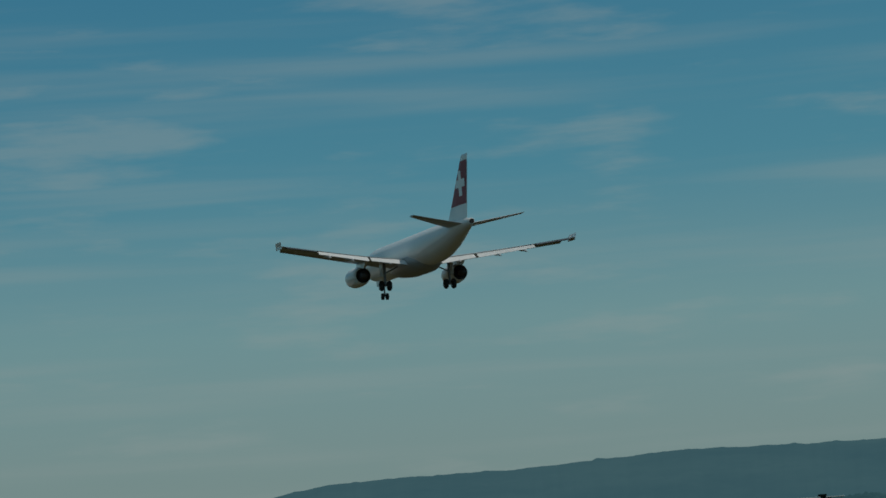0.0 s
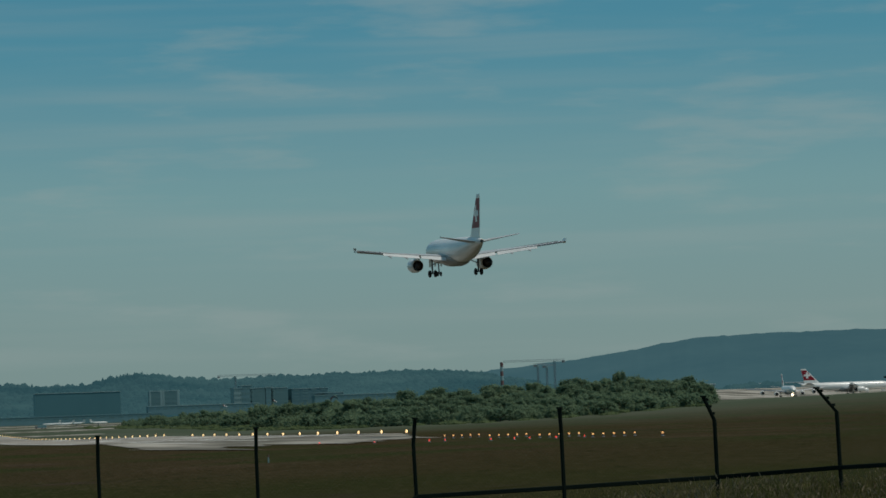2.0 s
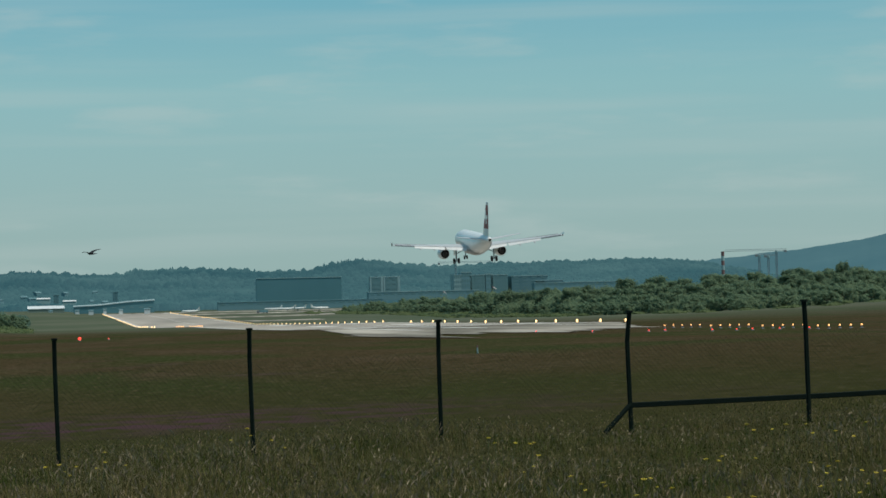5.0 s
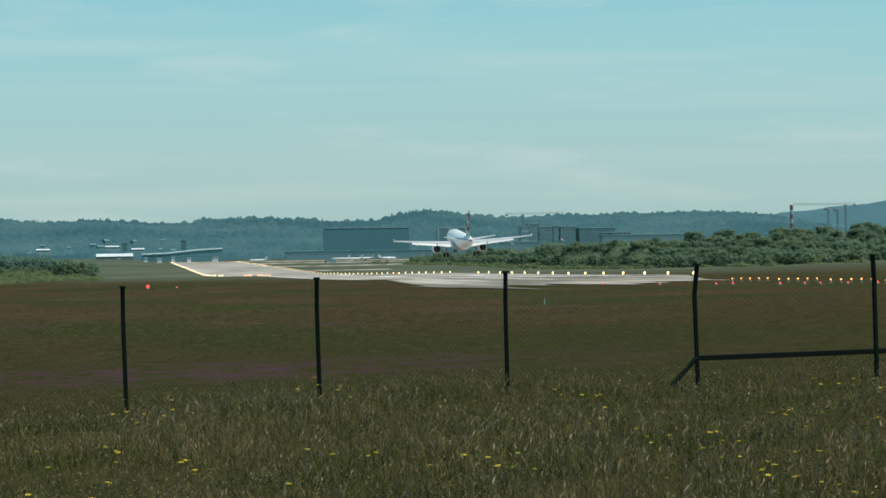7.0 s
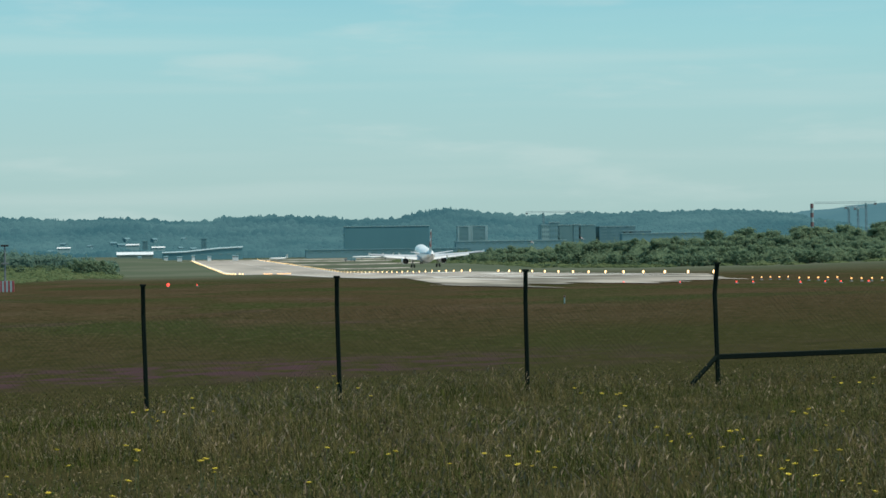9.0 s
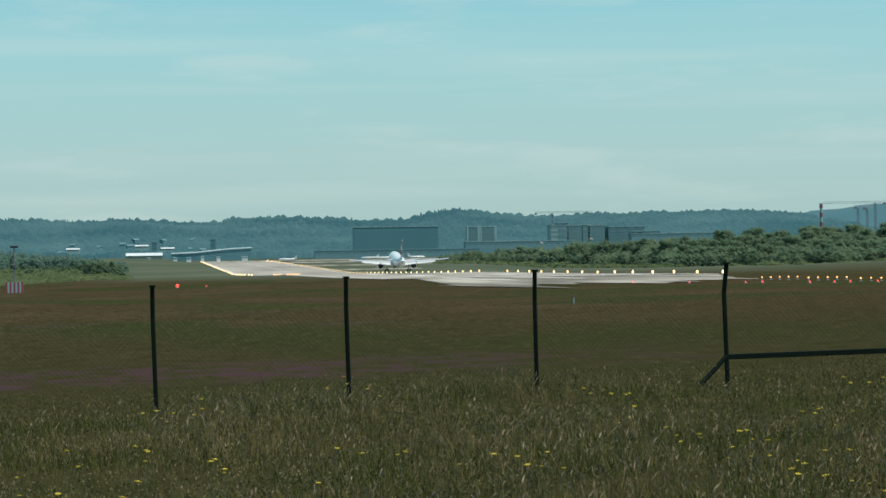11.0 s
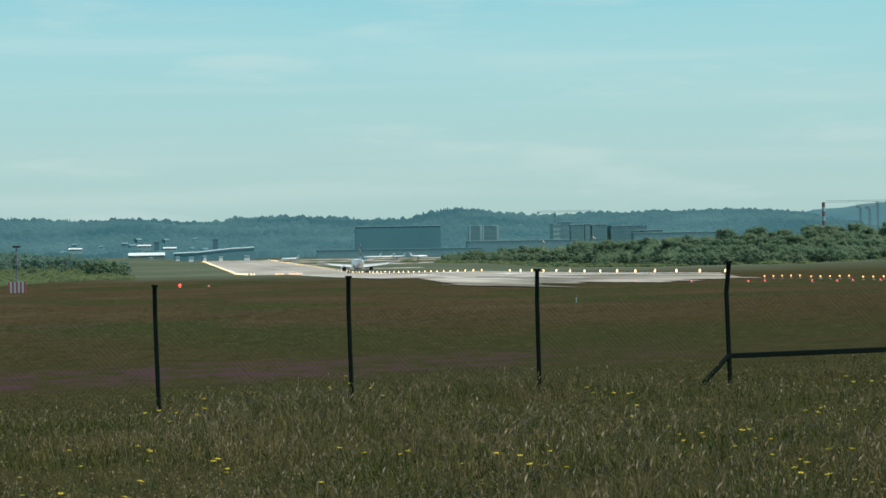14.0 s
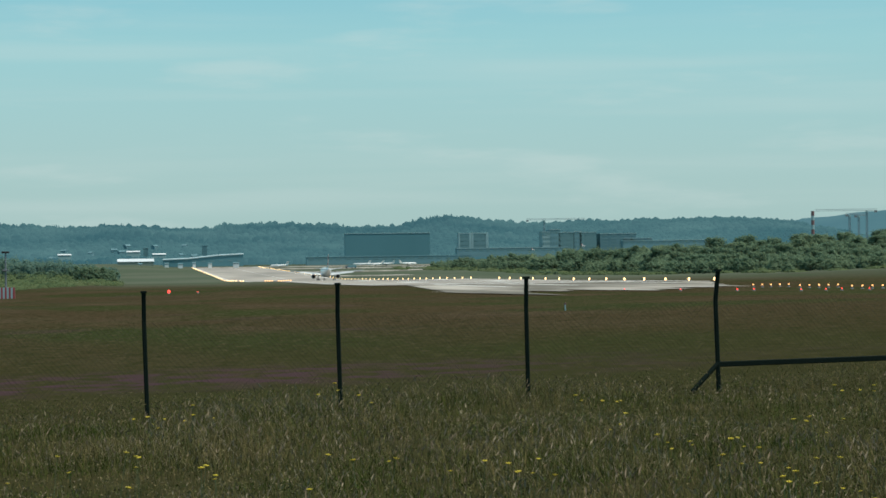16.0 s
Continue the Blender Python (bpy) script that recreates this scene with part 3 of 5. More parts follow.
        add_loft(bm, [aerofoil(side * x, a * k, b * k, z, th) for x, a, b, z, th in ((0.5, -14.3, -18.3, 4.95, 0.42), (3.3, -16.0, -18.75, 5.4, 0.3), (6.2, -17.8, -19.2, 5.88, 0.16))])
        P("tailplane", bm, WING_GREY, lab="grey horizontal tailplane")
        mg = P("main_gear", add_tube(bmesh.new(), (side * 3.8, 0, 0.28), (side * 3.8, 0.1, 3.0), 0.13, 0.17, 10), STEEL, lab="main landing gear leg")
        bm = bmesh.new()
        add_tube(bm, (side * 3.8 - 0.6, 0, 0.28), (side * 3.8 + 0.6, 0, 0.28), 0.07)
        P("axle", bm, STEEL, mg)
        P("side_stay", add_tube(bmesh.new(), (side * 2.2, 0.1, 2.4), (side * 3.75, 0.05, 1.7), 0.08), STEEL, mg)
        P("gear_door", add_box(bmesh.new(), 0.06, 1.1, 1.5, pose(side * 4.15, 0.1, 2.1)), WHITE, mg)
        for w in (-0.46, 0.46):
            bm = bmesh.new()
            g = bmesh.ops.create_cone(bm, cap_ends=True, segments=20, radius1=0.58, radius2=0.58, depth=0.40)["verts"]
            bmesh.ops.bevel(bm, geom=[e for e in bm.edges if e.calc_face_angle(0) > 1.0], offset=0.1, segments=2, affect="EDGES")
            bmesh.ops.transform(bm, matrix=pose(side * 3.8 + w, 0, 0.28, 0, 90, 0), verts=bm.verts[:])
            P("wheel", bm, RUBBER, mg, "black main wheel", True)
    ng = P("nose_gear", add_tube(bmesh.new(), (0, 12.65 * k, 0.2), (0, 12.9 * k, 2.2), 0.09, 0.12, 10), STEEL, lab="nose landing gear leg")
    for w in (-0.27, 0.27):
        bm = bmesh.new()
        bmesh.ops.create_cone(bm, cap_ends=True, segments=16, radius1=0.39, radius2=0.39, depth=0.24)
        bmesh.ops.transform(bm, matrix=pose(w, 12.65 * k, 0.19, 0, 90, 0), verts=bm.verts[:])
        P("wheel", bm, RUBBER, ng, "black nose wheel", True)
    for w in (-0.5, 0.5):
        P("gear_door", add_box(bmesh.new(), 0.05, 1.6, 0.6, pose(w, 13.2 * k, 1.75)), WHITE, ng)

    # fin, with its red field and white cross laid on both faces
    def fin_le(z):
        return -12.2 - (z - 5.6) * 0.84

    def fin_te(z):
        return -18.35 - (z - 5.6) * 0.20

    fin = P("fin", add_loft(bmesh.new(), [aerofoil(0, fin_le(z) * k, fin_te(z) * k, z, th, "z") for z, th in ((5.0, 0.55), (5.9, 0.5), (12.1, 0.24), (12.3, 0.12))]), WHITE, lab="white fin with a red field and white cross")

    def skin(zs, a, b, off):
        bm = bmesh.new()
        for side in (-1, 1):
            rows = []
            for z in zs:
                th = 0.5 - (z - 5.9) * 0.0456
                lo, hi = fin_le(z), fin_te(z)
                row = []
                for c in np.linspace(a(z), b(z), 9):
                    h = float(np.interp(c, (0, 0.04, 0.15, 0.4, 0.75, 1), (0, 0.35, 0.5, 0.48, 0.2, 0.03))) * th
                    row.append(bm.verts.new((side * (h + off), (lo + (hi - lo) * c) * k, z)))
                rows.append(row)
            for r0, r1 in zip(rows, rows[1:]):
                for i in range(8):
                    bm.faces.new((r0[i], r0[i + 1], r1[i + 1], r1[i]))
        return bm

    P("red_field", skin(spaced(7.1, 11.65, 8), lambda z: 0.03, lambda z: 0.985, 0.02), RED, fin, "red painted field")
    cz, cy = 9.35, -17.2

    def frac(z, y):
        return (y - fin_le(z)) / (fin_te(z) - fin_le(z))

    P("white_cross", skin(spaced(cz - 1.35, cz + 1.35, 6), lambda z: frac(z, cy + 0.42), lambda z: frac(z, cy - 0.42), 0.035), CROSS, fin, "white cross upright")
    P("white_cross", skin(spaced(cz - 0.42, cz + 0.42, 2), lambda z: frac(z, cy + 1.3), lambda z: frac(z, cy - 1.3), 0.04), CROSS, fin, "white cross bar")
    return root


jet = build_airliner("landing_airliner", "white twin-engine airliner, wheels and flaps down, red fin with white cross")
jet_side = build_airliner("parked_airliner", "white four-engine airliner with red fin, side on, on the taxiway", 1.42, 1.2, 21.2, (6.6, 13.2), flaps=False)
jet_side.matrix_basis = pose(641, 1650, ground_z(641, 1650) + 0.58, 0, 0, -90)
jet_front = build_airliner("taxiing_airliner", "white four-engine airliner facing the field with its light on", 1.1, 1.2, 21.2, (6.6, 13.2), flaps=False)
jet_front.matrix_basis = pose(526, 1450, ground_z(526, 1450) + 0.45, 0, 0, 168)
_bm = bmesh.new()
bmesh.ops.create_icosphere(_bm, subdivisions=1, radius=0.7)
bmesh.ops.translate(_bm, vec=(0, 17.4, 1.3), verts=_bm.verts[:])
part("landing_light", _bm, LAMP_WHITE, jet_front, "lit landing light")


# ---- fence ----
# top of each post: x, y, z; how far its angled arm leans; z of the rail behind it
POSTS = [(-8.0, 37, 1.02, 0.0), (-5.4, 37, 1.08, 0.0), (-2.75, 37, 1.15, 0.0), (-0.10, 37, 1.235, 0.0), (2.53, 37, 1.31, 0.0), (5.13, 37, 1.36, 0.0), (7.81, 37, 1.42, -0.03), (10.31, 37, 1.515, 0.03), (12.86, 37, 1.625, 0.20),
         (14.35, 35.5, 1.71, 0.36), (14.65, 33.1, 1.85, 0.48), (14.5, 30.5, 1.86, 0.48), (14.25, 27.7, 1.86, 0.46), (14.0, 25.1, 1.855, 0.46), (13.7, 22.5, 1.85, 0.46)]
RAIL_Z = (0.13, 0.18, 0.25, 0.38, 0.48, 0.56, 0.62, 0.68, 0.74)


def build_fence():
    root = thing("perimeter_fence", "dark green metal post fence with chain-link mesh and angled tops", "fence")
    for i, (x, y, top, arm) in enumerate(POSTS):
        bm = bmesh.new()
        base = ground_z(x, y) - 0.3
        bend = top - 0.40
        sx, slant = x + arm, 0.03 + 0.012 * math.sin(i * 2.3)
        turn = pose(0, 0, 0, 0, 0, 8 * math.sin(i))
        for z0, z1, x0, x1 in ((base, bend, sx + slant, sx), (bend, top, sx, x)):
            dy = 0.0 if z0 == base else -0.05
            rings = []
            for z, xc, yy in ((z0, x0, 0.0), (z1, x1, dy)):
                rings.append([tuple(Vector((xc, y + yy, z)) + turn @ Vector((c * 0.030, d * 0.030, 0))) for c, d in ((-1, -0.6), (-0.6, -1), (0.6, -1), (1, -0.6), (1, 0.6), (0.6, 1), (-0.6, 1), (-1, 0.6))])
            add_loft(bm, rings)
        post = part("post", bm, FENCE, root)
        part("cap", add_box(bmesh.new(), 0.085, 0.085, 0.03, pose(x, y - 0.05, top + 0.012)), FENCE, post)
        for f in (0.25, 0.55, 0.85) if arm > 0.1 else ():
            part("wire_holder", add_box(bmesh.new(), 0.05, 0.05, 0.045, pose(sx + (x - sx) * f + 0.035, y - 0.05 * f, bend + 0.4 * f + 0.02), 0.008), FENCE, post)
    # bottom rail from the braced post on
    for (xa, ya, _, ma), (xb, yb, _, mb), za, zb in zip(POSTS[6:], POSTS[7:], RAIL_Z, RAIL_Z[1:]):
        xa, xb = xa + ma, xb + mb
        d = Vector((xb - xa, yb - ya, zb - za))
        bm = add_box(bmesh.new(), d.length, 0.05, 0.075, Matrix.Translation(((xa + xb) / 2, (ya + yb) / 2, (za + zb) / 2)) @ d.to_track_quat("X", "Z").to_matrix().to_4x4(), 0.008)
        part("rail", bm, FENCE, root)
    xd, yd = POSTS[6][:2]
    g = ground_z(xd, yd)
    part("brace", add_tube(bmesh.new(), (xd, yd, 0.15), (xd - 0.39, yd - 0.10, g + 0.03), 0.035, 0.035, 8), FENCE, root, "slanting brace at the corner post")
    # chain-link panels
    for (xa, ya, ta, ma), (xb, yb, tb, mb) in zip(POSTS, POSTS[1:]):
        a, b = Vector((xa + ma, ya, ground_z(xa, ya))), Vector((xb + mb, yb, ground_z(xb, yb)))
        run = b - a
        height = min(ta - a.z, tb - b.z) - 0.45
        n = run.length
        verts, faces = [], []
        side = Vector((0, 0, 1))
        w, pitch = 0.0012, 0.075
        along = run.normalized()
        for sgn in (-1, 1):
            q = -height
            while q < n + height:
                p0, p1 = (q, 0.0), (q + height, height)
                if sgn < 0:
                    p0, p1 = (q + height, 0.0), (q, height)
                pts = []
                for t in (0.0, 1.0):
                    pts.append((p0[0] + (p1[0] - p0[0]) * t, p0[1] + (p1[1] - p0[1]) * t))
                lo, hi = pts
                # clip to the panel
                def cut(p, o):
                    s, z = p
                    if s < 0 or s > n:
                        e = 0.0 if s < 0 else n
                        f = (e - s) / (o[0] - s)
                        return (e, z + (o[1] - z) * f)
                    return p
                lo2, hi2 = cut(lo, hi), cut(hi, lo)
                if abs(lo2[1] - hi2[1]) > 0.02 and 0 <= min(lo2[1], hi2[1]) and max(lo2[1], hi2[1]) <= height + 1e-6:
                    k = len(verts)
                    for s, z in (lo2, hi2):
                        c = a + along * s + side * (z + 0.04)
                        verts += [c - along * w, c + along * w, c + Vector((0, 0.003, 0))]
                    faces += [(k, k + 1, k + 4, k + 3), (k + 1, k + 2, k + 5, k + 4), (k + 2, k, k + 3, k + 5)]
                q += pitch
        me = bpy.data.meshes.new("mesh_panel")
        me.from_pydata([tuple(v) for v in verts], [], faces)
        me.materials.append(WIRE)
        ob = new("mesh_panel", me)
        ob.parent = root
    return root


build_fence()


def build_screen():
    root = thing("dark_screen", "black cloth screen panel on a frame beside the fence", "screen")
    a, b = Vector((14.2, 30.6, 0)), Vector((13.4, 22.3, 0))
    d = b - a
    base = 0.0
    n = 24
    bm = bmesh.new()
    rows = []
    for side in (0.0, 0.03):
        for z in (base - 0.2, 0.35, 0.8, 1.24):
            rows.append([bm.verts.new((a.x + d.x * i / n + 0.02 * math.sin(i * 1.7 + z * 3) - side, a.y + d.y * i / n, z)) for i in range(n + 1)])
    for h in (0, 4):
        for j in range(3):
            for i in range(n):
                bm.faces.new((rows[h + j][i], rows[h + j][i + 1], rows[h + j + 1][i + 1], rows[h + j + 1][i]))
    for i in range(n):
        bm.faces.new((rows[3][i], rows[3][i + 1], rows[7][i + 1], rows[7][i]))
    part("cloth", bm, CLOTH, root)
    part("frame", add_tube(bmesh.new(), (a.x - 0.02, a.y, 1.25), (b.x - 0.02, b.y, 1.25), 0.02, 0.02, 6), FENCE, root)
    for f in (0.0, 0.33, 0.66, 1.0):
        p = a + d * f
        part("support", add_tube(bmesh.new(), (p.x - 0.05, p.y, -0.3), (p.x - 0.05, p.y, 1.25), 0.025, 0.025, 6), FENCE, root)


build_screen()


# ---- hills ----
RIDGE = ((-1500, 60), (-800, 56), (-260, 51), (-182, 47), (-113, 45), (-73, 50), (35, 43), (110, 42), (130, 49), (234, 49), (354, 41), (435, 42), (475, 50), (536, 57), (587, 52), (637, 46), (739, 46), (842, 48), (1027, 51), (1141, 45), (1183, 35), (1300, 20), (1500, 8), (2600, 2))
FAR = ((900, 5), (1050, 28), (1214, 46), (1330, 56), (1452, 71), (1560, 87), (1689, 91), (1950, 92), (2153, 100), (2299, 106), (2470, 102), (2734, 99), (2927, 104), (3024, 123), (3500, 138), (5200, 140))


def slope_of(points, u):
    return float(np.interp(u, [p[0] for p in points], [p[1] for p in points]))


def hill(name, points, radius, foot, u0, u1, n, material, label, trees=0.0, rough=2.0):
    """A long hill on an arc about the field: its crest rises by the given slopes (in 1/4800) seen from the field's edge."""
    bm = bmesh.new()
    rows = []
    for i in range(n + 1):
        u = u0 + (u1 - u0) * i / n
        a = math.atan(u / 4800)
        crest = 1.8 + slope_of(points, u) * radius * math.cos(0) / 4800 * 1.0 / math.cos(a) * math.cos(a) - trees
        row = []
        for j, f in enumerate((0.0, 0.12, 0.3, 0.5, 0.7, 0.88, 1.0, 1.06)):
            r = foot + (radius - foot) * f
            h = -17.5 + (crest + 17.5) * smooth(min(1.0, f)) ** 0.8
            if f > 1:
                h = crest - 30
            if 0 < f:
                h += rough * (noise.noise(Vector((u * 0.02, f * 5, radius))) + 0.5 * noise.noise(Vector((u * 0.07, f * 11, radius))) + 0.15 * noise.noise(Vector((u * 0.25, f * 23, radius)))) * (0.4 if f >= 1 else 1.0)
            row.append(bm.verts.new((r * math.sin(a), r * math.cos(a), h)))
        rows.append(row)
    for r0, r1 in zip(rows, rows[1:]):
        for j in range(7):
            bm.faces.new((r0[j], r1[j], r1[j + 1], r0[j + 1]))
    return mesh_thing(name, bm, material, label, "hill", kind="structure", smooth=True)


hill("backdrop_hill_far", FAR, 4750, 3900, 900, 5200, 700, FAR_HILL, "far wooded hill with a blue haze glow", rough=5.0)
hill("backdrop_hill", RIDGE, 4250, 3500, -1500, 2600, 280, WOODS, "long wooded ridge with a blue-green haze glow", trees=7.5)


def far_woods():
    """Conifers and round crowns along the ridge, too many to count."""
    rng = random.Random(5)
    verts, faces = [], []
    for k in range(17000):
        u = rng.uniform(-420, 1260)
        f = 1.0 - 0.95 * rng.random() ** 1.6 if rng.random() < 0.72 else 1.0
        radius = 3500 + 750 * f
        a = math.atan(u / 4800)
        crest = 1.8 + slope_of(RIDGE, u) * 4250 / 4800 - 7.5
        base = -17.5 + (crest + 17.5) * smooth(f) ** 0.8 - 3.0
        patch = noise.noise(Vector((u * 0.011, f * 4, 3.0)))
        h = (8.5 + 3.5 * patch + rng.uniform(-2, 2)) * (1.45 if rng.random() < 0.05 + 0.1 * max(0, patch) else 1.0)
        if u > 640:
            h *= 0.72
        else:
            h *= 0.86
        w = h * (rng.uniform(0.15, 0.22) if rng.random() < (0.35 + patch if u < 640 else 0.03) else rng.uniform(0.35, 0.60))
        if k >= 15800:
            u, radius = rng.uniform(1560, 3200), rng.uniform(2950, 3150)
            a, base = math.atan(u / 4800), -10.5
            h = (10 + 7 * noise.noise(Vector((u * 0.008, 2.0, 9.0))) + rng.uniform(-2, 3)) * 1.1
            w = h * rng.uniform(0.35, 0.6)
        elif k >= 15000:
            u, radius = rng.uniform(-420, 330), rng.uniform(3200, 3420)
            a, base = math.atan(u / 4800), -16.0
            h = 9 + 5 * noise.noise(Vector((u * 0.012, 5.0, 9.0))) + rng.uniform(-2, 3)
            w = h * rng.uniform(0.35, 0.6)
        x, y = radius * math.sin(a), radius * math.cos(a)
        c = len(verts)
        n = 6
        for z, r in ((0.0, 0.7), (0.35, 1.0), (0.75, 0.5 if w < 0.25 * h else 0.85)):
            for i in range(n):
                t = 2 * math.pi * i / n + rng.uniform(-0.2, 0.2)
                q = r * w * rng.uniform(0.8, 1.2)
                verts.append((x + q * math.cos(t), y + q * math.sin(t), base + z * h))
        verts.append((x, y, base + h))
        for lv in range(2):
            for i in range(n):
                faces.append((c + lv * n + i, c + lv * n + (i + 1) % n, c + (lv + 1) * n + (i + 1) % n, c + (lv + 1) * n + i))
        for i in range(n):
            faces.append((c + 2 * n + i, c + 2 * n + (i + 1) % n, c + 3 * n))
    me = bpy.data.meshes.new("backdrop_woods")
    me.from_pydata(verts, [], faces)
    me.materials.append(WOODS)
    tagged(new("backdrop_woods", me), "conifers and round trees along the ridge with a blue-green haze glow", "woods", kind="stuff")


far_woods()


# ---- trees of the field ----
def build_tree(seed, bush=False):
    rng = random.Random(seed)
    name = "bush" if bush else "tree"
    root = thing(name, "round green bush on the airfield edge" if bush else "leafy green tree at the airfield edge", name, group="trees and bushes beyond the runway")
    bm = bmesh.new()
    top = 0.25 if bush else 0.5
    add_tube(bm, (0, 0, -0.08), (0, 0, top), 0.035, 0.018, 7)
    for k in range(4):
        t = 2 * math.pi * (k + rng.random()) / 4
        add_tube(bm, (0, 0, top * 0.6), (0.22 * math.cos(t), 0.22 * math.sin(t), top + rng.uniform(0.05, 0.2)), 0.014, 0.006, 5)
    part("trunk", bm, BARK, root)
    blobs = []
    for k in range(40 if bush else 60):
        t, r = rng.uniform(0, 2 * math.pi), math.sqrt(rng.random()) * (0.48 if bush else 0.32)
        z = rng.uniform(0.06, 0.6) if bush else rng.uniform(0.10, 0.84)
        r *= 1.0 if z < 0.6 else 0.6
        blobs.append((Vector((r * math.cos(t), r * math.sin(t), z)), rng.uniform(0.065, 0.135)))
    core = bmesh.new()
    for c, r in blobs:
        g = bmesh.ops.create_icosphere(core, subdivisions=1, radius=r * 0.80)["verts"]
        for v in g:
            v.co *= 1 + 0.35 * noise.noise(v.co * 9 + c * 7)
            v.co += c
    crown = part("crown", core, LEAF_DARK, root)
    verts, faces = [], []
    for c, r in blobs:
        for k in range(48):
            d = Vector((rng.gauss(0, 1), rng.gauss(0, 1), rng.gauss(0.25, 1))).normalized()
            p = c + d * r * rng.uniform(0.8, 1.25)
            s = rng.uniform(0.014, 0.032)
            e1 = d.orthogonal().normalized()
            e1 = (e1 * math.cos(k) + d.cross(e1) * math.sin(k)).normalized()
            e2 = (d + Vector((rng.uniform(-1, 1), rng.uniform(-1, 1), rng.uniform(-1, 1))) * 0.4).normalized().cross(e1).normalized()
            i = len(verts)
            verts += [tuple(p - e1 * s), tuple(p + e2 * s * 1.4), tuple(p + e1 * s)]
            faces.append((i, i + 1, i + 2))
    me = bpy.data.meshes.new("leaves")
    me.from_pydata(verts, [], faces)
    me.materials.append(LEAF)
    ob = new("leaves", me)
    ob.parent = crown
    return root


def sized(proto, x, y, h, w, turn, sink=0.1):
    m = pose(x, y, ground_z(x, y) - sink, 0, 0, turn)
    ob = copy_thing(proto, m)
    ob.scale = (w, w, h)
    return ob


NEAR_EDGE = ((330, 2450), (420, 2300), (600, 1900), (735, 1500), (900, 1120), (1135, 920), (1400, 930), (1640, 1010))
WOOD_TOP = ((330, -34), (480, -22), (540, -11), (753, 3), (904, 14), (1086, 20), (1312, 28), (1420, 34), (1500, 28), (1580, 24), (1600, 10))


def clumps(name, spots, leaves, size, material, label):
    """Many rounded bushes in one mesh: a lumpy core each, under a coat of leaf sprays."""
    rng = np.random.default_rng(77)
    verts, faces, at = [], [], 0
    for x, y, h, w in spots:
        z = ground_z(x, y) - 0.3
        lumps = rng.normal(0, 1, (5, 3))
        lumps[:, 2] = np.abs(lumps[:, 2])
        lumps /= np.linalg.norm(lumps, axis=1)[:, None]

        def shell(d):
            return 0.72 + 0.30 * np.max(np.clip(d @ lumps.T, 0, 1) ** 5, axis=1)

        core = np.array([(math.cos(k * 1.0472 + e), math.sin(k * 1.0472 + e), e) for e in (0.0, 0.55, 1.1) for k in range(6)] + [(0, 0, 1.6)])
        core[:, :2] *= np.sqrt(np.clip(1 - (core[:, 2:3] / 1.6) ** 2, 0.0, 1))
        core[:, 2] /= 1.6
        d = core / np.linalg.norm(core, axis=1)[:, None]
        p = d * shell(d)[:, None] * 0.9 * (w, w, h)
        verts.append(p + (x, y, z))
        for lv in range(2):
            for k in range(6):
                faces.append((at + lv * 6 + k, at + lv * 6 + (k + 1) % 6, at + lv * 6 + 6 + (k + 1) % 6, at + lv * 6 + 6 + k))
        faces += [(at + 12 + k, at + 12 + (k + 1) % 6, at + 18) for k in range(6)]
        at += 19
        d = rng.normal(0, 1, (leaves, 3))
        d[:, 2] = np.abs(d[:, 2])
        d /= np.linalg.norm(d, axis=1)[:, None]
        p = d * (shell(d) * rng.uniform(0.88, 1.08, leaves))[:, None] * (w, w, h) + (x, y, z)
        tilt = d + rng.normal(0, 0.30, (leaves, 3))
        e1 = np.cross(tilt, rng.normal(0, 1, (leaves, 3)))
        e1 /= np.linalg.norm(e1, axis=1)[:, None]
        e2 = np.cross(tilt, e1)
        e2 /= np.linalg.norm(e2, axis=1)[:, None]
        r = (size * rng.uniform(0.6, 1.4, leaves))[:, None]
        verts.append(np.stack([p - e1 * r, p + e2 * r * 1.3, p + e1 * r], 1).reshape(-1, 3))
        faces += [(at + 3 * k, at + 3 * k + 1, at + 3 * k + 2) for k in range(leaves)]
        at += 3 * leaves
    me = bpy.data.meshes.new(name)
    me.from_pydata(np.concatenate(verts).tolist(), [], faces)
    me.materials.append(material)
    tagged(new(name, me), label, "scrub", kind="stuff")


def wood_height(u, y, depth):
    x = u * y / 4800
    return max(2.2, (1.8 + slope_of(WOOD_TOP, u) * y / 4800 - ground_z(x, y)) * ((0.36 + 0.64 * depth) if u > 900 else (0.15 + 0.85 * depth ** 1.6)))


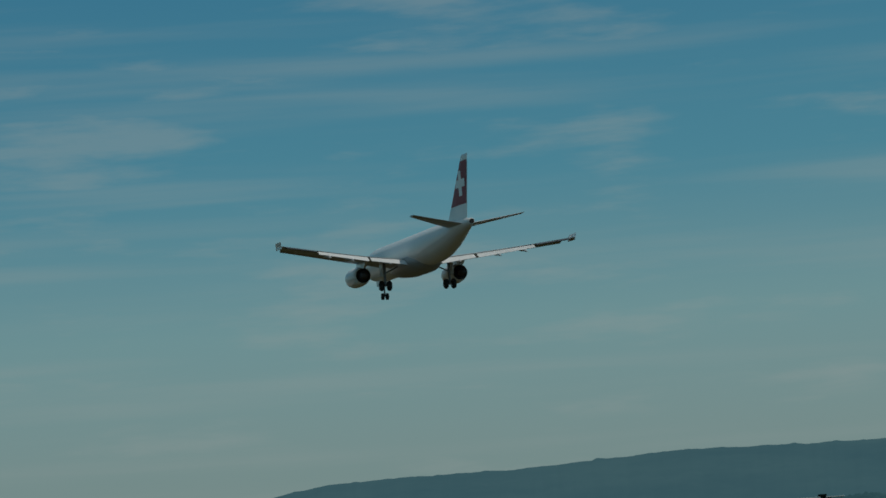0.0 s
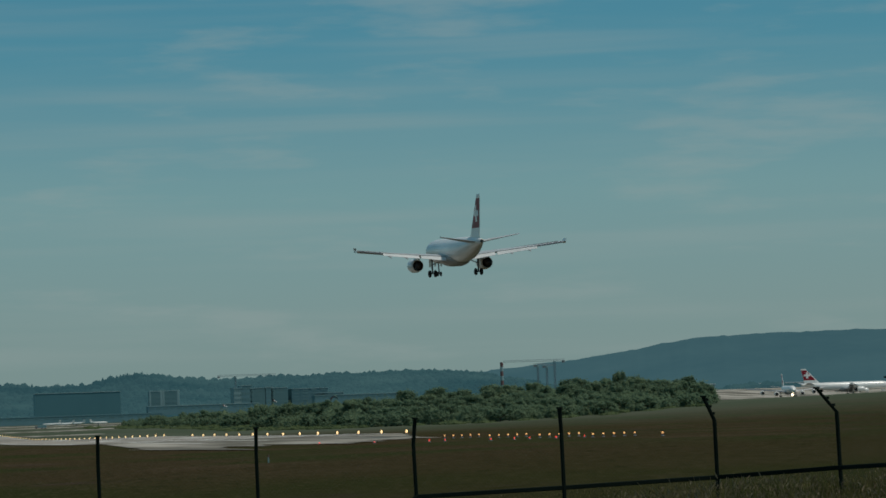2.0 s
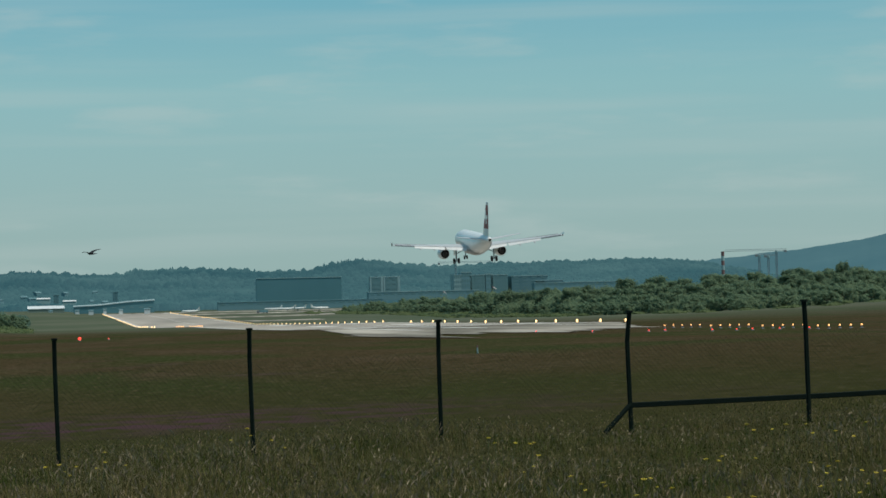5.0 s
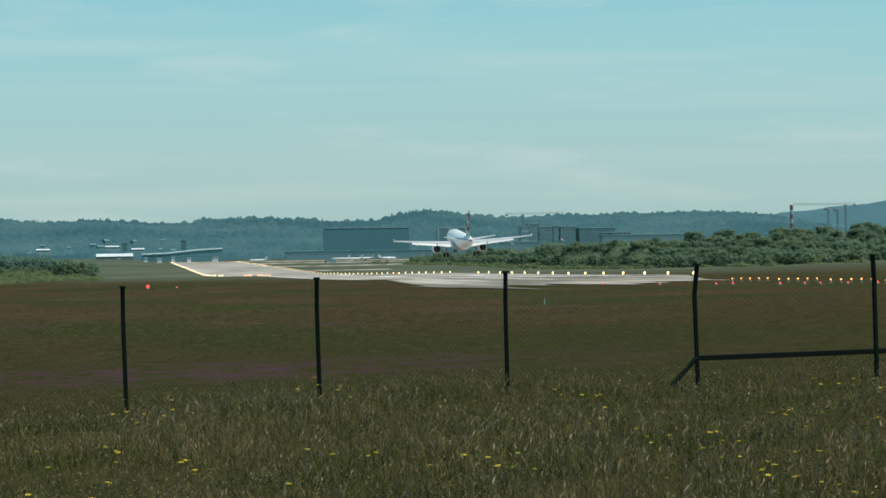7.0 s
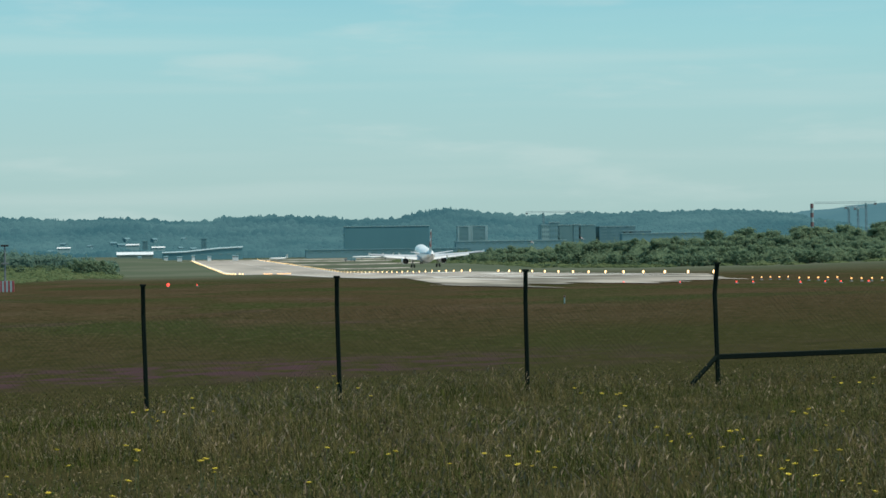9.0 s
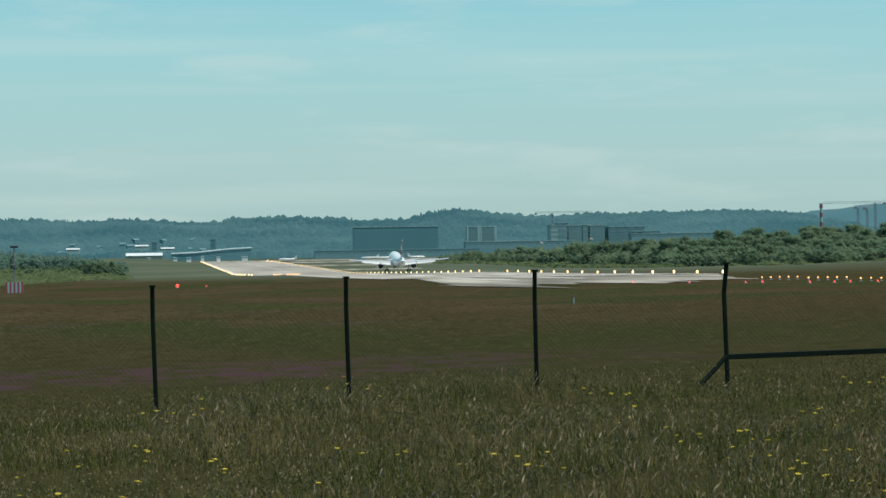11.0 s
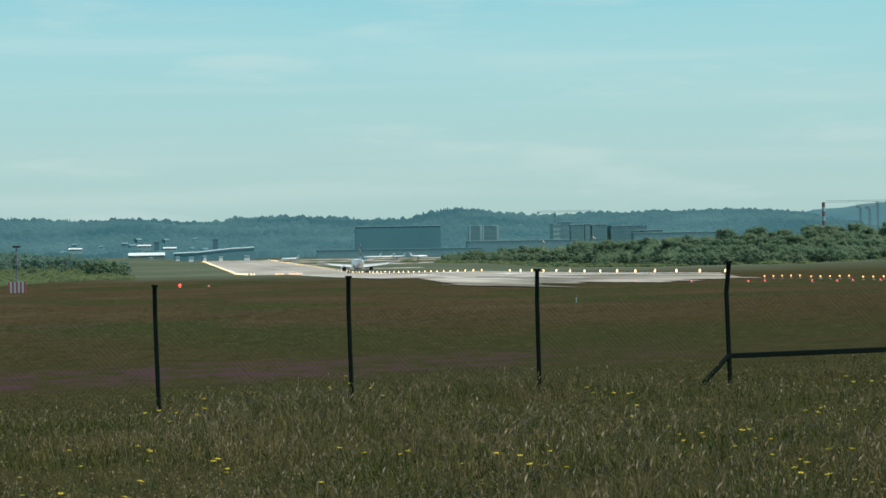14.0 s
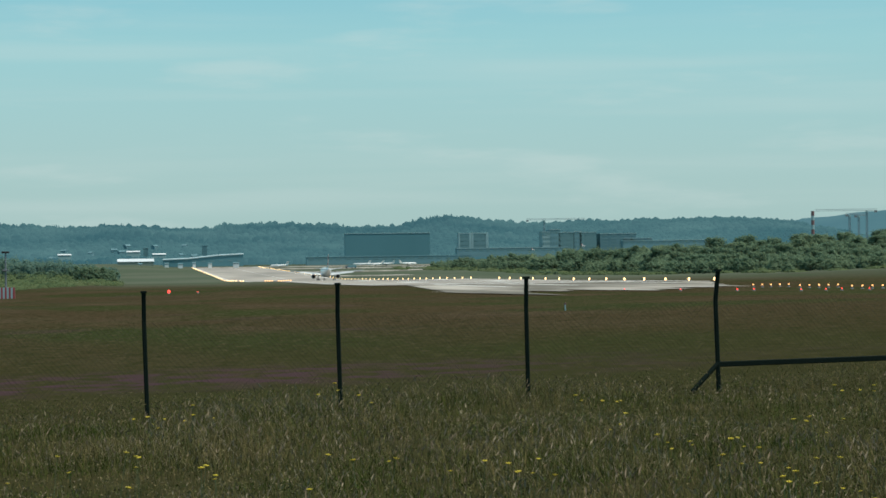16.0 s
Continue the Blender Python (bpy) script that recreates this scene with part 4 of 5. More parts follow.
def woodland():
    rng = random.Random(11)
    trees = [build_tree(20 + k) for k in range(5)]
    bushes = [build_tree(40 + k, True) for k in range(4)]
    for k, o in enumerate(trees + bushes):
        u = 900 + 55 * k
        y = slope_of(NEAR_EDGE, u) + 60
        o.matrix_basis = pose(u * y / 4800, y, ground_z(u * y / 4800, y) - 0.1)
        o.scale = (6, 6, 5)
    # rounded bushes along the front, taller trees behind them
    for k in range(230):
        u = 540 + 1050 * (k + rng.random()) / 230
        depth = rng.random() ** 1.2
        y = slope_of(NEAR_EDGE, u) + depth * (420 if u > 700 else 350)
        h = wood_height(u, y, depth) * rng.uniform(0.8, 1.05)
        if u < 900 and depth < 0.45 and k % 3:
            continue
        if depth < 0.3 or u < 760:
            sized(rng.choice(bushes), u * y / 4800, y, h * 1.35, h * rng.uniform(1.3, 2.0), rng.uniform(0, 360))
        else:
            sized(rng.choice(trees), u * y / 4800, y, h * 1.0, h * rng.uniform(1.1, 1.5), rng.uniform(0, 360))
    # one tall tree above the rest
    sized(trees[0], 1413 * 1250 / 4800, 1250, 19, 13, 40)
    fill, pale, far = [], [], []
    for k in range(900):
        u = 500 + 1092 * (k + rng.random()) / 900
        depth = rng.random() if u > 900 else rng.uniform(0.4, 1.0)
        y = slope_of(NEAR_EDGE, u) + 12 + depth * (480 if u > 700 else 380)
        h = wood_height(u, y, depth) * rng.uniform(0.6, 0.95)
        fill.append((u * y / 4800, y, h, max(2.6, h * rng.uniform(0.45, 0.75))))
    clumps("woodland_scrub", fill, 130, 0.55, LEAF, "dense green scrub woodland beyond the runway")
    # pale low scrub between and before the bushes
    for k in range(620):
        u = rng.uniform(420, 1590) if k % 2 else rng.uniform(480, 930)
        y = slope_of(NEAR_EDGE, u) + rng.uniform(-25, 240)
        pale.append((u * y / 4800, y, rng.uniform(0.8, 2.0), rng.uniform(2.5, 6.0)))
    # overgrown corner beside the far half of the runway
    for k in range(760):
        u = rng.uniform(-330, -62)
        y = 500 + (u + 330) * 1.0 + (1120 - (u + 330)) * rng.random() ** 1.5
        pale.append((u * y / 4800, y, rng.uniform(0.5, 1.6), rng.uniform(2.0, 5.0)))
    clumps("pale_scrub", pale, 60, 0.35, LEAF_LIGHT, "low pale green scrub and rank growth")
    for k in range(30):
        u = rng.uniform(-300, -90)
        y = rng.uniform(900, 1550)
        h = rng.uniform(1.4, 3.2)
        sized(rng.choice(bushes), u * y / 4800, y, h * 1.3, h * rng.uniform(1.2, 2.0), rng.uniform(0, 360))
    for k in range(16):
        u, y = rng.gauss(-98, 15), rng.uniform(840, 960)
        h = rng.uniform(2.8, 5.2)
        sized(rng.choice(bushes), u * y / 4800, y, h * 1.3, h * rng.uniform(1.1, 1.6), rng.uniform(0, 360))
    for k in range(420):
        u = rng.uniform(-430, -58)
        y = rng.uniform(1650, 2350)
        top = float(np.interp(u, (-430, -257, -150, -58), (8, 1, -9, -24))) - (2350 - y) * 0.012
        h = (1.8 + top * y / 4800 - ground_z(u * y / 4800, y)) * rng.uniform(0.6, 1.0)
        far.append((u * y / 4800, y, h, h * rng.uniform(0.35, 0.6)))
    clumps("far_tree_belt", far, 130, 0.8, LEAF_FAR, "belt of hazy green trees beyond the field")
    # trees by the taxiway, far to the side
    for k in range(14):
        u, y = rng.uniform(2760, 3100), rng.uniform(1450, 1650)
        h = rng.uniform(10, 15)
        sized(rng.choice(trees), u * y / 4800, y, h, h, rng.uniform(0, 360))


woodland()


# ---- buildings ----
def building(name, label, u, y, width, depth, z0, height, wall, roof, pitched=0.0, windows=0, turn=0.0, floors=1):
    x = u * y / 4800
    root = thing(name, label, "building", pose(x, y, z0, 0, 0, turn))
    part("wall", add_box(bmesh.new(), width, depth, height + 6, pose(0, 0, height / 2 - 3)), wall, root)
    bm = bmesh.new()
    if pitched:
        add_loft(bm, [[(sx * (width / 2 + 0.4), -depth / 2 - 0.5, height), (sx * (width / 2 + 0.4), 0, height + pitched), (sx * (width / 2 + 0.4), depth / 2 + 0.5, height)] for sx in (-1, 1)])
    else:
        add_box(bm, width + 0.8, depth + 0.8, 0.9, pose(0, 0, height + 0.45))
    part("roof", bm, roof, root)
    for fl in range(floors if windows else 0):
        for k in range(windows):
            wx = -width / 2 + width * (k + 0.5) / windows
            wz = height * (fl + 0.55) / floors
            part("window", add_box(bmesh.new(), width / windows * 0.6, 0.25, height / floors * 0.5, pose(wx, -depth / 2 - 0.05, wz)), GLASS_DARK, root)
    return root


def slope_hall(u, y, width, depth, z0, low, high):
    """A long hall whose pale roof climbs from one end to the other."""
    root = thing("sloping_hall", "long low hall with a pale climbing roof", "building", pose(u * y / 4800, y, z0))
    a, b = -width / 2, width / 2
    rows = [(a, low * 0.75), (a + width * 0.3, low), (a + width * 0.7, high * 0.85), (b, high)]
    bm = bmesh.new()
    add_loft(bm, [[(x, -depth / 2, -5), (x, depth / 2, -5), (x, depth / 2, z), (x, -depth / 2, z)] for x, z in rows])
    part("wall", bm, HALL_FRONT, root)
    bm = bmesh.new()
    add_loft(bm, [[(x * 1.01, -depth / 2 - 0.8, z), (x * 1.01, depth / 2 + 0.8, z), (x * 1.01, depth / 2 + 0.8, z + 1.0), (x * 1.01, 0, z + 1.4), (x * 1.01, -depth / 2 - 0.8, z + 0.7)] for x, z in rows])
    part("roof", bm, PALE_ROOF, root)
    for k in range(9):
        part("window", add_box(bmesh.new(), 4.5, 0.25, 1.2, pose(a + width * (k + 0.5) / 9, -depth / 2 - 0.05, 0.8)), GLASS_DARK, root)


def far_buildings():
    def z_of(v, y):
        return 1.8 + v * y / 4800

    rng = random.Random(3)
    # long hall below the ridge, coloured haze-blue like it, with a pale roof edge
    y = 3300
    building("terminal_hall", "long hall coloured dark haze-blue, with a pale roof edge", 418, y, 104, 10, z_of(-12, y), 26.0, HALL_FRONT, PALE_CLAD)
    # pair of blocks: shaded fronts coloured dark, sunlit sides coloured pale
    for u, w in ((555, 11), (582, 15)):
        b = building("office_block", "office block, front coloured dark as in shade, sides pale as in sun", u, 3200, w, 16, z_of(-7, 3200), 20.5, GLASS_DARK, PALE_CLAD, windows=2, floors=4)
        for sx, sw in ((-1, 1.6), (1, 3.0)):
            part("sunlit_side", add_box(bmesh.new(), sw, 16.6, 22.5, pose(sx * (w + sw) / 2, 0, 10.5)), PALE_CLAD, b)
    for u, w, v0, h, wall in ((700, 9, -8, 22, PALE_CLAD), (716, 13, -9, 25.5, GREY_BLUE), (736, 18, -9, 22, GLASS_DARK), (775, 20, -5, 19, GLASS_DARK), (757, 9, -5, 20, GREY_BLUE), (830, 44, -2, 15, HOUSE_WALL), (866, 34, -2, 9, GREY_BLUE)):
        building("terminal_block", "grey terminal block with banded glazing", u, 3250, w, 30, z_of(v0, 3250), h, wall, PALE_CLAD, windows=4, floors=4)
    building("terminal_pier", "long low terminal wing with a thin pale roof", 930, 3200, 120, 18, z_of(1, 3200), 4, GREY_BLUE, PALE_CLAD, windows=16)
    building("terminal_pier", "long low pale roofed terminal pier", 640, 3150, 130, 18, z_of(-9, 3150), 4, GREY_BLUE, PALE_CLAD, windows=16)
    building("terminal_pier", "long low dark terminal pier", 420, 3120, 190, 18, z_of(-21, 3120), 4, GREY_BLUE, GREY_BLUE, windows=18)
    # white roofed hangars by the far end
    building("white_hangar", "low hangar with a bright white roof", -26, 2900, 38, 30, z_of(-20, 2900), 1.3, LOW_WALL, WHITE_ROOF, pitched=3.0)
    slope_hall(92, 2950, 86, 30, z_of(-20, 2950), 3.2, 7.6)
    for u in (-18, 28, 52, 76, 104, 150):
        building("service_hut", "small white service building", u, 2850, rng.uniform(3, 6), 5, z_of(-25, 2850), rng.uniform(1.2, 2.2), WHITE_ROOF, ROOF, pitched=0.8, windows=2)
    # village on the slope, half hidden among the trees
    for k in range(24):
        u, f = rng.uniform(-260, 115), rng.uniform(0.08, 0.42)
        r = 3500 + 750 * f
        crest = 1.8 + slope_of(RIDGE, u) * 4250 / 4800 - 9.0
        z = -17.5 + (crest + 17.5) * smooth(f) ** 0.8
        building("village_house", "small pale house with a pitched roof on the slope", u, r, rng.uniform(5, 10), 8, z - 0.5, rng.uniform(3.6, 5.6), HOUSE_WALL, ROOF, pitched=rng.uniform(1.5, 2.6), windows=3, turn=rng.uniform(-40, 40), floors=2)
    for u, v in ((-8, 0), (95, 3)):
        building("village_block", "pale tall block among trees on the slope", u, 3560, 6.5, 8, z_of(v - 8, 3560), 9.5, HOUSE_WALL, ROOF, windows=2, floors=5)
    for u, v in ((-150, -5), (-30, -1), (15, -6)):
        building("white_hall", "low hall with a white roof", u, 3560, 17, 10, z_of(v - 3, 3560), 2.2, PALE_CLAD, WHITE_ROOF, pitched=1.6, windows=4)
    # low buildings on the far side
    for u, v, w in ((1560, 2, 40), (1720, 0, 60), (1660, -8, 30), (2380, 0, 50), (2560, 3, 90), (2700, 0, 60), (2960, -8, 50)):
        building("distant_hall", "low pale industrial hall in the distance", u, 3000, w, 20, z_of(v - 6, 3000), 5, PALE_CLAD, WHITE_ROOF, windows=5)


far_buildings()


def tower_crane(u, y, v0, v1, reach, back, label="pale tower crane with a long jib"):
    x = u * y / 4800
    z0, z1 = 1.8 + v0 * y / 4800, 1.8 + v1 * y / 4800
    root = thing("tower_crane", label, "crane", pose(x, y, 0))
    bm = bmesh.new()
    for sx in (-0.9, 0.9):
        for sy in (-0.9, 0.9):
            add_tube(bm, (sx, sy, z0 - 14), (sx, sy, z1), 0.2, 0.2, 4)
    z = z0 - 14
    while z < z1 - 2:
        for sx in (-0.9, 0.9):
            add_tube(bm, (sx, -0.9, z), (-sx, -0.9, z + 3), 0.16, 0.16, 4)
        z += 3
    part("mast", bm, CRANE, root)
    bm = bmesh.new()
    for zz, yy in ((0, -0.7), (0, 0.7), (1.6, 0)):
        add_tube(bm, (-back, yy, z1 + zz), (reach, yy, z1 + zz), 0.25, 0.25, 4)
    sgn = 1 if reach > 0 else -1
    part("jib", bm, CRANE, root)
    part("counterweight", add_box(bmesh.new(), 3, 2, 2.5, pose(-back + sgn * 1.5, 0, z1 - 1.0)), STEEL, root)
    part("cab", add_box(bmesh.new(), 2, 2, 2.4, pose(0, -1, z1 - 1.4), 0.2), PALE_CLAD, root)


tower_crane(700, 3600, 30, 47, 55, -24 * -1)
tower_crane(1290, 3000, 15, 57, -60, -12)
tower_crane(1258, 3100, 15, 50, 10, 5)
tower_crane(1275, 3100, 15, 48, 8, 5)


def striped_mast(u, y, v0, v1, r):
    x = u * y / 4800
    z0, z1 = 1.8 + v0 * y / 4800 - 12, 1.8 + v1 * y / 4800
    root = thing("striped_mast", "red and white banded chimney mast", "mast", pose(x, y, 0))
    n = 7
    for k in range(n):
        a, b = z0 + (z1 - z0) * k / n, z0 + (z1 - z0) * (k + 1) / n
        part("band", add_tube(bmesh.new(), (0, 0, a), (0, 0, b), r, r * 0.96, 12), MAST_RED if k % 2 == 0 else PALE_CLAD, root)


striped_mast(1190, 3000, 18, 57, 1.9)


def antenna():
    x, y = -18.4, 350
    root = thing("antenna_mast", "dark antenna mast on a red and white striped base", "mast", pose(x, y, ground_z(x, y)))
    for k in range(9):
        part("base_panel", add_box(bmesh.new(), 0.25, 1.0, 1.6, pose(-1.0 + 0.25 * k, 0, 0.6)), SIGNAL_RED if k % 2 == 0 else PALE_CLAD, root)
    part("pole", add_tube(bmesh.new(), (0, 0, 1.2), (0, 0, 5.9), 0.13, 0.10, 8), STEEL, root)
    part("head", add_box(bmesh.new(), 1.0, 0.4, 0.25, pose(0, 0, 5.9), 0.04), BLACK, root)
    part("platform", add_box(bmesh.new(), 0.8, 0.7, 0.18, pose(0, 0, 3.6), 0.02), STEEL, root)


antenna()


def small_jets():
    lab = "small white parked jet on a far stand"
    for k, (u, y, turn) in enumerate(((372, 2750, 80), (396, 2740, 95), (415, 2760, 70), (226, 2700, 90), (455, 2760, -85))):
        x = u * y / 4800
        root = thing("parked_jet", lab, "airliner", pose(x, y, ground_z(x, y), 0, 0, turn), "parked jets")
        part("fuselage", add_loft(bmesh.new(), [circle(yy, r, z, n=12) for yy, r, z in ((9, 0.2, 2.4), (7.5, 1.0, 2.5), (-4, 1.1, 2.5), (-9, 0.25, 3.2))]), WHITE, root, smooth=True)
        part("fin", add_loft(bmesh.new(), [aerofoil(0, a, b, z, 0.25, "z") for a, b, z in ((-6, -9, 3.0), (-8.2, -9.8, 6.4))]), WHITE, root)
        part("tailplane", add_box(bmesh.new(), 6, 1.4, 0.15, pose(0, -9.2, 6.3)), WHITE, root)
        for s in (-1, 1):
            part("wing", add_loft(bmesh.new(), [aerofoil(s * xx, a, b, z, 0.3) for xx, a, b, z in ((0.8, 2.2, -1.0, 1.9), (9, -1.8, -2.9, 2.4))]), WHITE, root)
        part("undercarriage", add_box(bmesh.new(), 3.0, 0.5, 1.6, pose(0, -0.5, 0.8), 0.1), STEEL, root)


small_jets()


def service_truck():
    x, y = 353 * 2500 / 4800, 2500
    root = thing("service_truck", "dark box truck on the far taxiway", "truck", pose(x, y, ground_z(x, y) + 0.15, 0, 0, 4))
    part("box_body", add_box(bmesh.new(), 8.0, 2.5, 2.3, pose(1.0, 0, 1.9), 0.08), GREY_BLUE, root)
    part("cab", add_box(bmesh.new(), 2.2, 2.4, 1.9, pose(-4.3, 0, 1.6), 0.2), STEEL, root)
    for wx in (-4.2, 1.0, 4.0):
        for wy in (-1.1, 1.1):
            part("wheel", add_tube(bmesh.new(), (wx, wy - 0.15, 0.5), (wx, wy + 0.15, 0.5), 0.5, 0.5, 12), RUBBER, root)


service_truck()


def windsock(u, y, z, h):
    x = u * y / 4800
    root = thing("windsock", "red and white windsock on a pole among the trees", "windsock", pose(x, y, ground_z(x, y)), "windsocks")
    top = z - ground_z(x, y)
    part("pole", add_tube(bmesh.new(), (0, 0, -0.3), (0, 0, top), 0.12, 0.08, 8), PALE_CLAD, root)
    for k in range(4):
        part("sleeve", add_tube(bmesh.new(), (0.1 + 0.7 * k, 0, top - 0.2 - 0.35 * k), (0.8 + 0.7 * k, 0, top - 0.55 - 0.35 * k), 0.75 - 0.1 * k, 0.65 - 0.1 * k, 10), MAST_RED if k % 2 == 0 else WHITE, root)


windsock(766, 2000, 1.8 + 2 * 2000 / 4800, 0)
windsock(676, 2300, 1.8 - 4 * 2300 / 4800, 0)


def marker_post():
    x, y = 18.4, 120
    root = thing("marker_post", "small red and white marker stake in the meadow", "post", pose(x, y, ground_z(x, y)))
    part("stake", add_tube(bmesh.new(), (0, 0, -0.1), (0, 0, 0.26), 0.03, 0.03, 8), PALE_CLAD, root)
    part("band", add_tube(bmesh.new(), (0, 0, 0.26), (0, 0, 0.36), 0.033, 0.033, 8), MAST_RED, root)


marker_post()


# ---- bird ----
def build_bird():
    root = thing("crow", "dark crow flapping low over the field", "bird")
    part("body", add_loft(bmesh.new(), [circle(y, r, z, n=10) for y, r, z in ((0.25, 0.01, 0.02), (0.20, 0.035, 0.02), (0.12, 0.05, 0.0), (0.0, 0.075, 0.0), (-0.14, 0.055, 0.0), (-0.24, 0.03, 0.0), (-0.26, 0.02, 0.0))]), FEATHER, root, smooth=True)
    bm = bmesh.new()
    add_loft(bm, [[(-w, y, 0.012), (w, y, 0.012), (w, y, -0.008), (-w, y, -0.008)] for y, w in ((-0.2, 0.03), (-0.42, 0.09))])
    part("tail", bm, FEATHER, root)
    wings = []
    for s in (-1, 1):
        bm = bmesh.new()
        add_loft(bm, [[(s * x, a, z + 0.008), (s * x, (a + b) / 2, z + 0.02), (s * x, b, z), (s * x, (a + b) / 2, z - 0.008)] for x, a, b, z in ((0.03, 0.13, -0.10, 0.0), (0.22, 0.17, -0.12, 0.03), (0.40, 0.10, -0.14, 0.02), (0.62, -0.05, -0.15, -0.03))])
        wings.append(part("wing", bm, FEATHER, root))
    return root, wings


bird, bird_wings = build_bird()


# ---- foreground meadow ----
def blade_field(name, count, seed, x0, x1, y0, y1, hmin, hmax, width, material, label, clump=1.0, lift=0.0):
    rng = np.random.default_rng(seed)
    y = y0 + (y1 - y0) * rng.random(count) ** 0.85
    x = x0 + (x1 - x0) * rng.random(count)
    dens = np.sin(x * 1.3 + 2 * np.sin(y * 0.7)) + np.sin(y * 1.1 + 1.7 * np.sin(x * 0.9 + 2))
    fade = np.clip((y - 29) / 17, 0, 1)
    keep = rng.random(count) < np.clip(0.75 + 0.2 * clump * dens, 0.4, 1) * (1 - fade * fade * (3 - 2 * fade))
    x, y, dens = x[keep], y[keep], dens[keep]
    n = len(x)
    gz = np.array([ground_z(float(a), float(b)) for a, b in zip(x, y)]) + lift
    h = (hmin + (hmax - hmin) * rng.random(n) ** 1.4) * (0.85 + 0.16 * dens) * (1 - 0.65 * np.clip((y - 35) / 8, 0, 1)) * (0.8 + 0.35 * np.sin(x * 0.6 + 1.3 * np.sin(y * 0.45)))
    turn = rng.random(n) * np.pi
    lean, ldir = h * rng.random(n) * 0.95, rng.random(n) * 2 * np.pi
    w = width * (0.6 + 0.8 * rng.random(n))
    cx, cy = np.cos(turn) * w, np.sin(turn) * w
    lx, ly = np.cos(ldir) * lean, np.sin(ldir) * lean
    return rng, x, y, gz, h, cx, cy, lx, ly, n


def stuff_mesh(name, verts, faces, material, label, category):
    me = bpy.data.meshes.new(name)
    me.from_pydata(verts, [], faces)
    me.materials.append(material)
    return tagged(new(name, me), label, category, kind="stuff")


def grass():
    for seed, count, box, hh, w, m, nm, lab in (
            (1, 280000, (-3.6, 17, 12, 46.0), (0.05, 0.29), 0.0026, GRASS, "meadow_grass", "tall uncut meadow grass, green and straw brown"),):
        rng, x, y, gz, h, cx, cy, lx, ly, n = blade_field(nm, count, seed, *box, *hh, w, m, lab)
        V = np.empty((n, 5, 3))
        V[:, 0] = np.stack([x - cx, y - cy, gz], 1)
        V[:, 1] = np.stack([x + cx, y + cy, gz], 1)
        V[:, 2] = np.stack([x + cx * 0.8 + lx * 0.35, y + cy * 0.8 + ly * 0.35, gz + h * 0.6], 1)
        V[:, 3] = np.stack([x - cx * 0.8 + lx * 0.35, y - cy * 0.8 + ly * 0.35, gz + h * 0.6], 1)
        V[:, 4] = np.stack([x + lx, y + ly, gz + h], 1)
        i = np.arange(n) * 5
        faces = np.stack([i, i + 1, i + 2, i + 3], 1).tolist() + np.stack([i + 3, i + 2, i + 4], 1).tolist()
        stuff_mesh(nm, V.reshape(-1, 3).tolist(), faces, m, lab, "grass")
    # seed heads on thin stalks
    rng, x, y, gz, h, cx, cy, lx, ly, n = blade_field("seed", 30000, 7, -3.6, 17, 12, 44, 0.18, 0.44, 0.0018, SEED, "")
    V = np.empty((n, 7, 3))
    V[:, 0] = np.stack([x - cx, y - cy, gz + 0.05], 1)
    V[:, 1] = np.stack([x + cx, y + cy, gz + 0.05], 1)
    V[:, 2] = np.stack([x + lx * 0.8, y + ly * 0.8, gz + h * 0.8], 1)
    hw = 4.0
    V[:, 3] = np.stack([x - cx * hw + lx * 0.9, y - cy * hw + ly * 0.9, gz + h * 0.9], 1)
    V[:, 4] = np.stack([x + cx * hw + lx * 0.9, y + cy * hw + ly * 0.9, gz + h * 0.9], 1)
    V[:, 5] = np.stack([x + lx * 1.1, y + ly * 1.1, gz + h * 1.02], 1)
    V[:, 6] = np.stack([x + cy * hw + lx * 0.9, y - cx * hw + ly * 0.9, gz + h * 0.9], 1)
    i = np.arange(n) * 7
    faces = np.concatenate([np.stack([i, i + 1, i + 2], 1), np.stack([i + 2, i + 3, i + 5], 1), np.stack([i + 2, i + 4, i + 5], 1), np.stack([i + 2, i + 6, i + 5], 1)]).tolist()
    stuff_mesh("seed_heads", V.reshape(-1, 3).tolist(), faces, SEED, "straw-coloured grass seed heads on thin stalks", "grass")


grass()


def flecks(name, count, seed, x0, x1, y0, y1, low, high, size, material, label):
    """Small leaves and seed clusters, each a triangle of its own."""
    rng = np.random.default_rng(seed)
    y = y0 + (y1 - y0) * rng.random(count) ** 1.2
    x = x0 * y / y1 + (x1 - x0) * y / y1 * rng.random(count)
    keep = rng.random(count) < np.clip(0.6 + 0.35 * np.sin(x * 1.7 + 2 * np.sin(y * 0.5)) + 0.3 * np.sin(y * 0.9 + np.sin(x * 1.1)), 0.15, 1)
    x, y = x[keep], y[keep]
    n = len(x)
    z = np.array([ground_z(float(a), float(b)) for a, b in zip(x, y)]) + low + (high - low) * rng.random(n) ** 1.3
    c = np.stack([x, y, z], 1)
    a, b = rng.normal(0, 1, (n, 3)), rng.normal(0, 1, (n, 3))
    a[:, 2] *= 0.5
    b[:, 2] = np.abs(b[:, 2])
    a /= np.linalg.norm(a, axis=1)[:, None]
    b /= np.linalg.norm(b, axis=1)[:, None]
    r = (size * (0.5 + rng.random(n)))[:, None]
    V = np.stack([c - a * r * 0.6, c + a * r * 0.6, c + b * r * 1.4], 1).reshape(-1, 3)
    i = np.arange(n) * 3
    stuff_mesh(name, V.tolist(), np.stack([i, i + 1, i + 2], 1).tolist(), material, label, "grass")


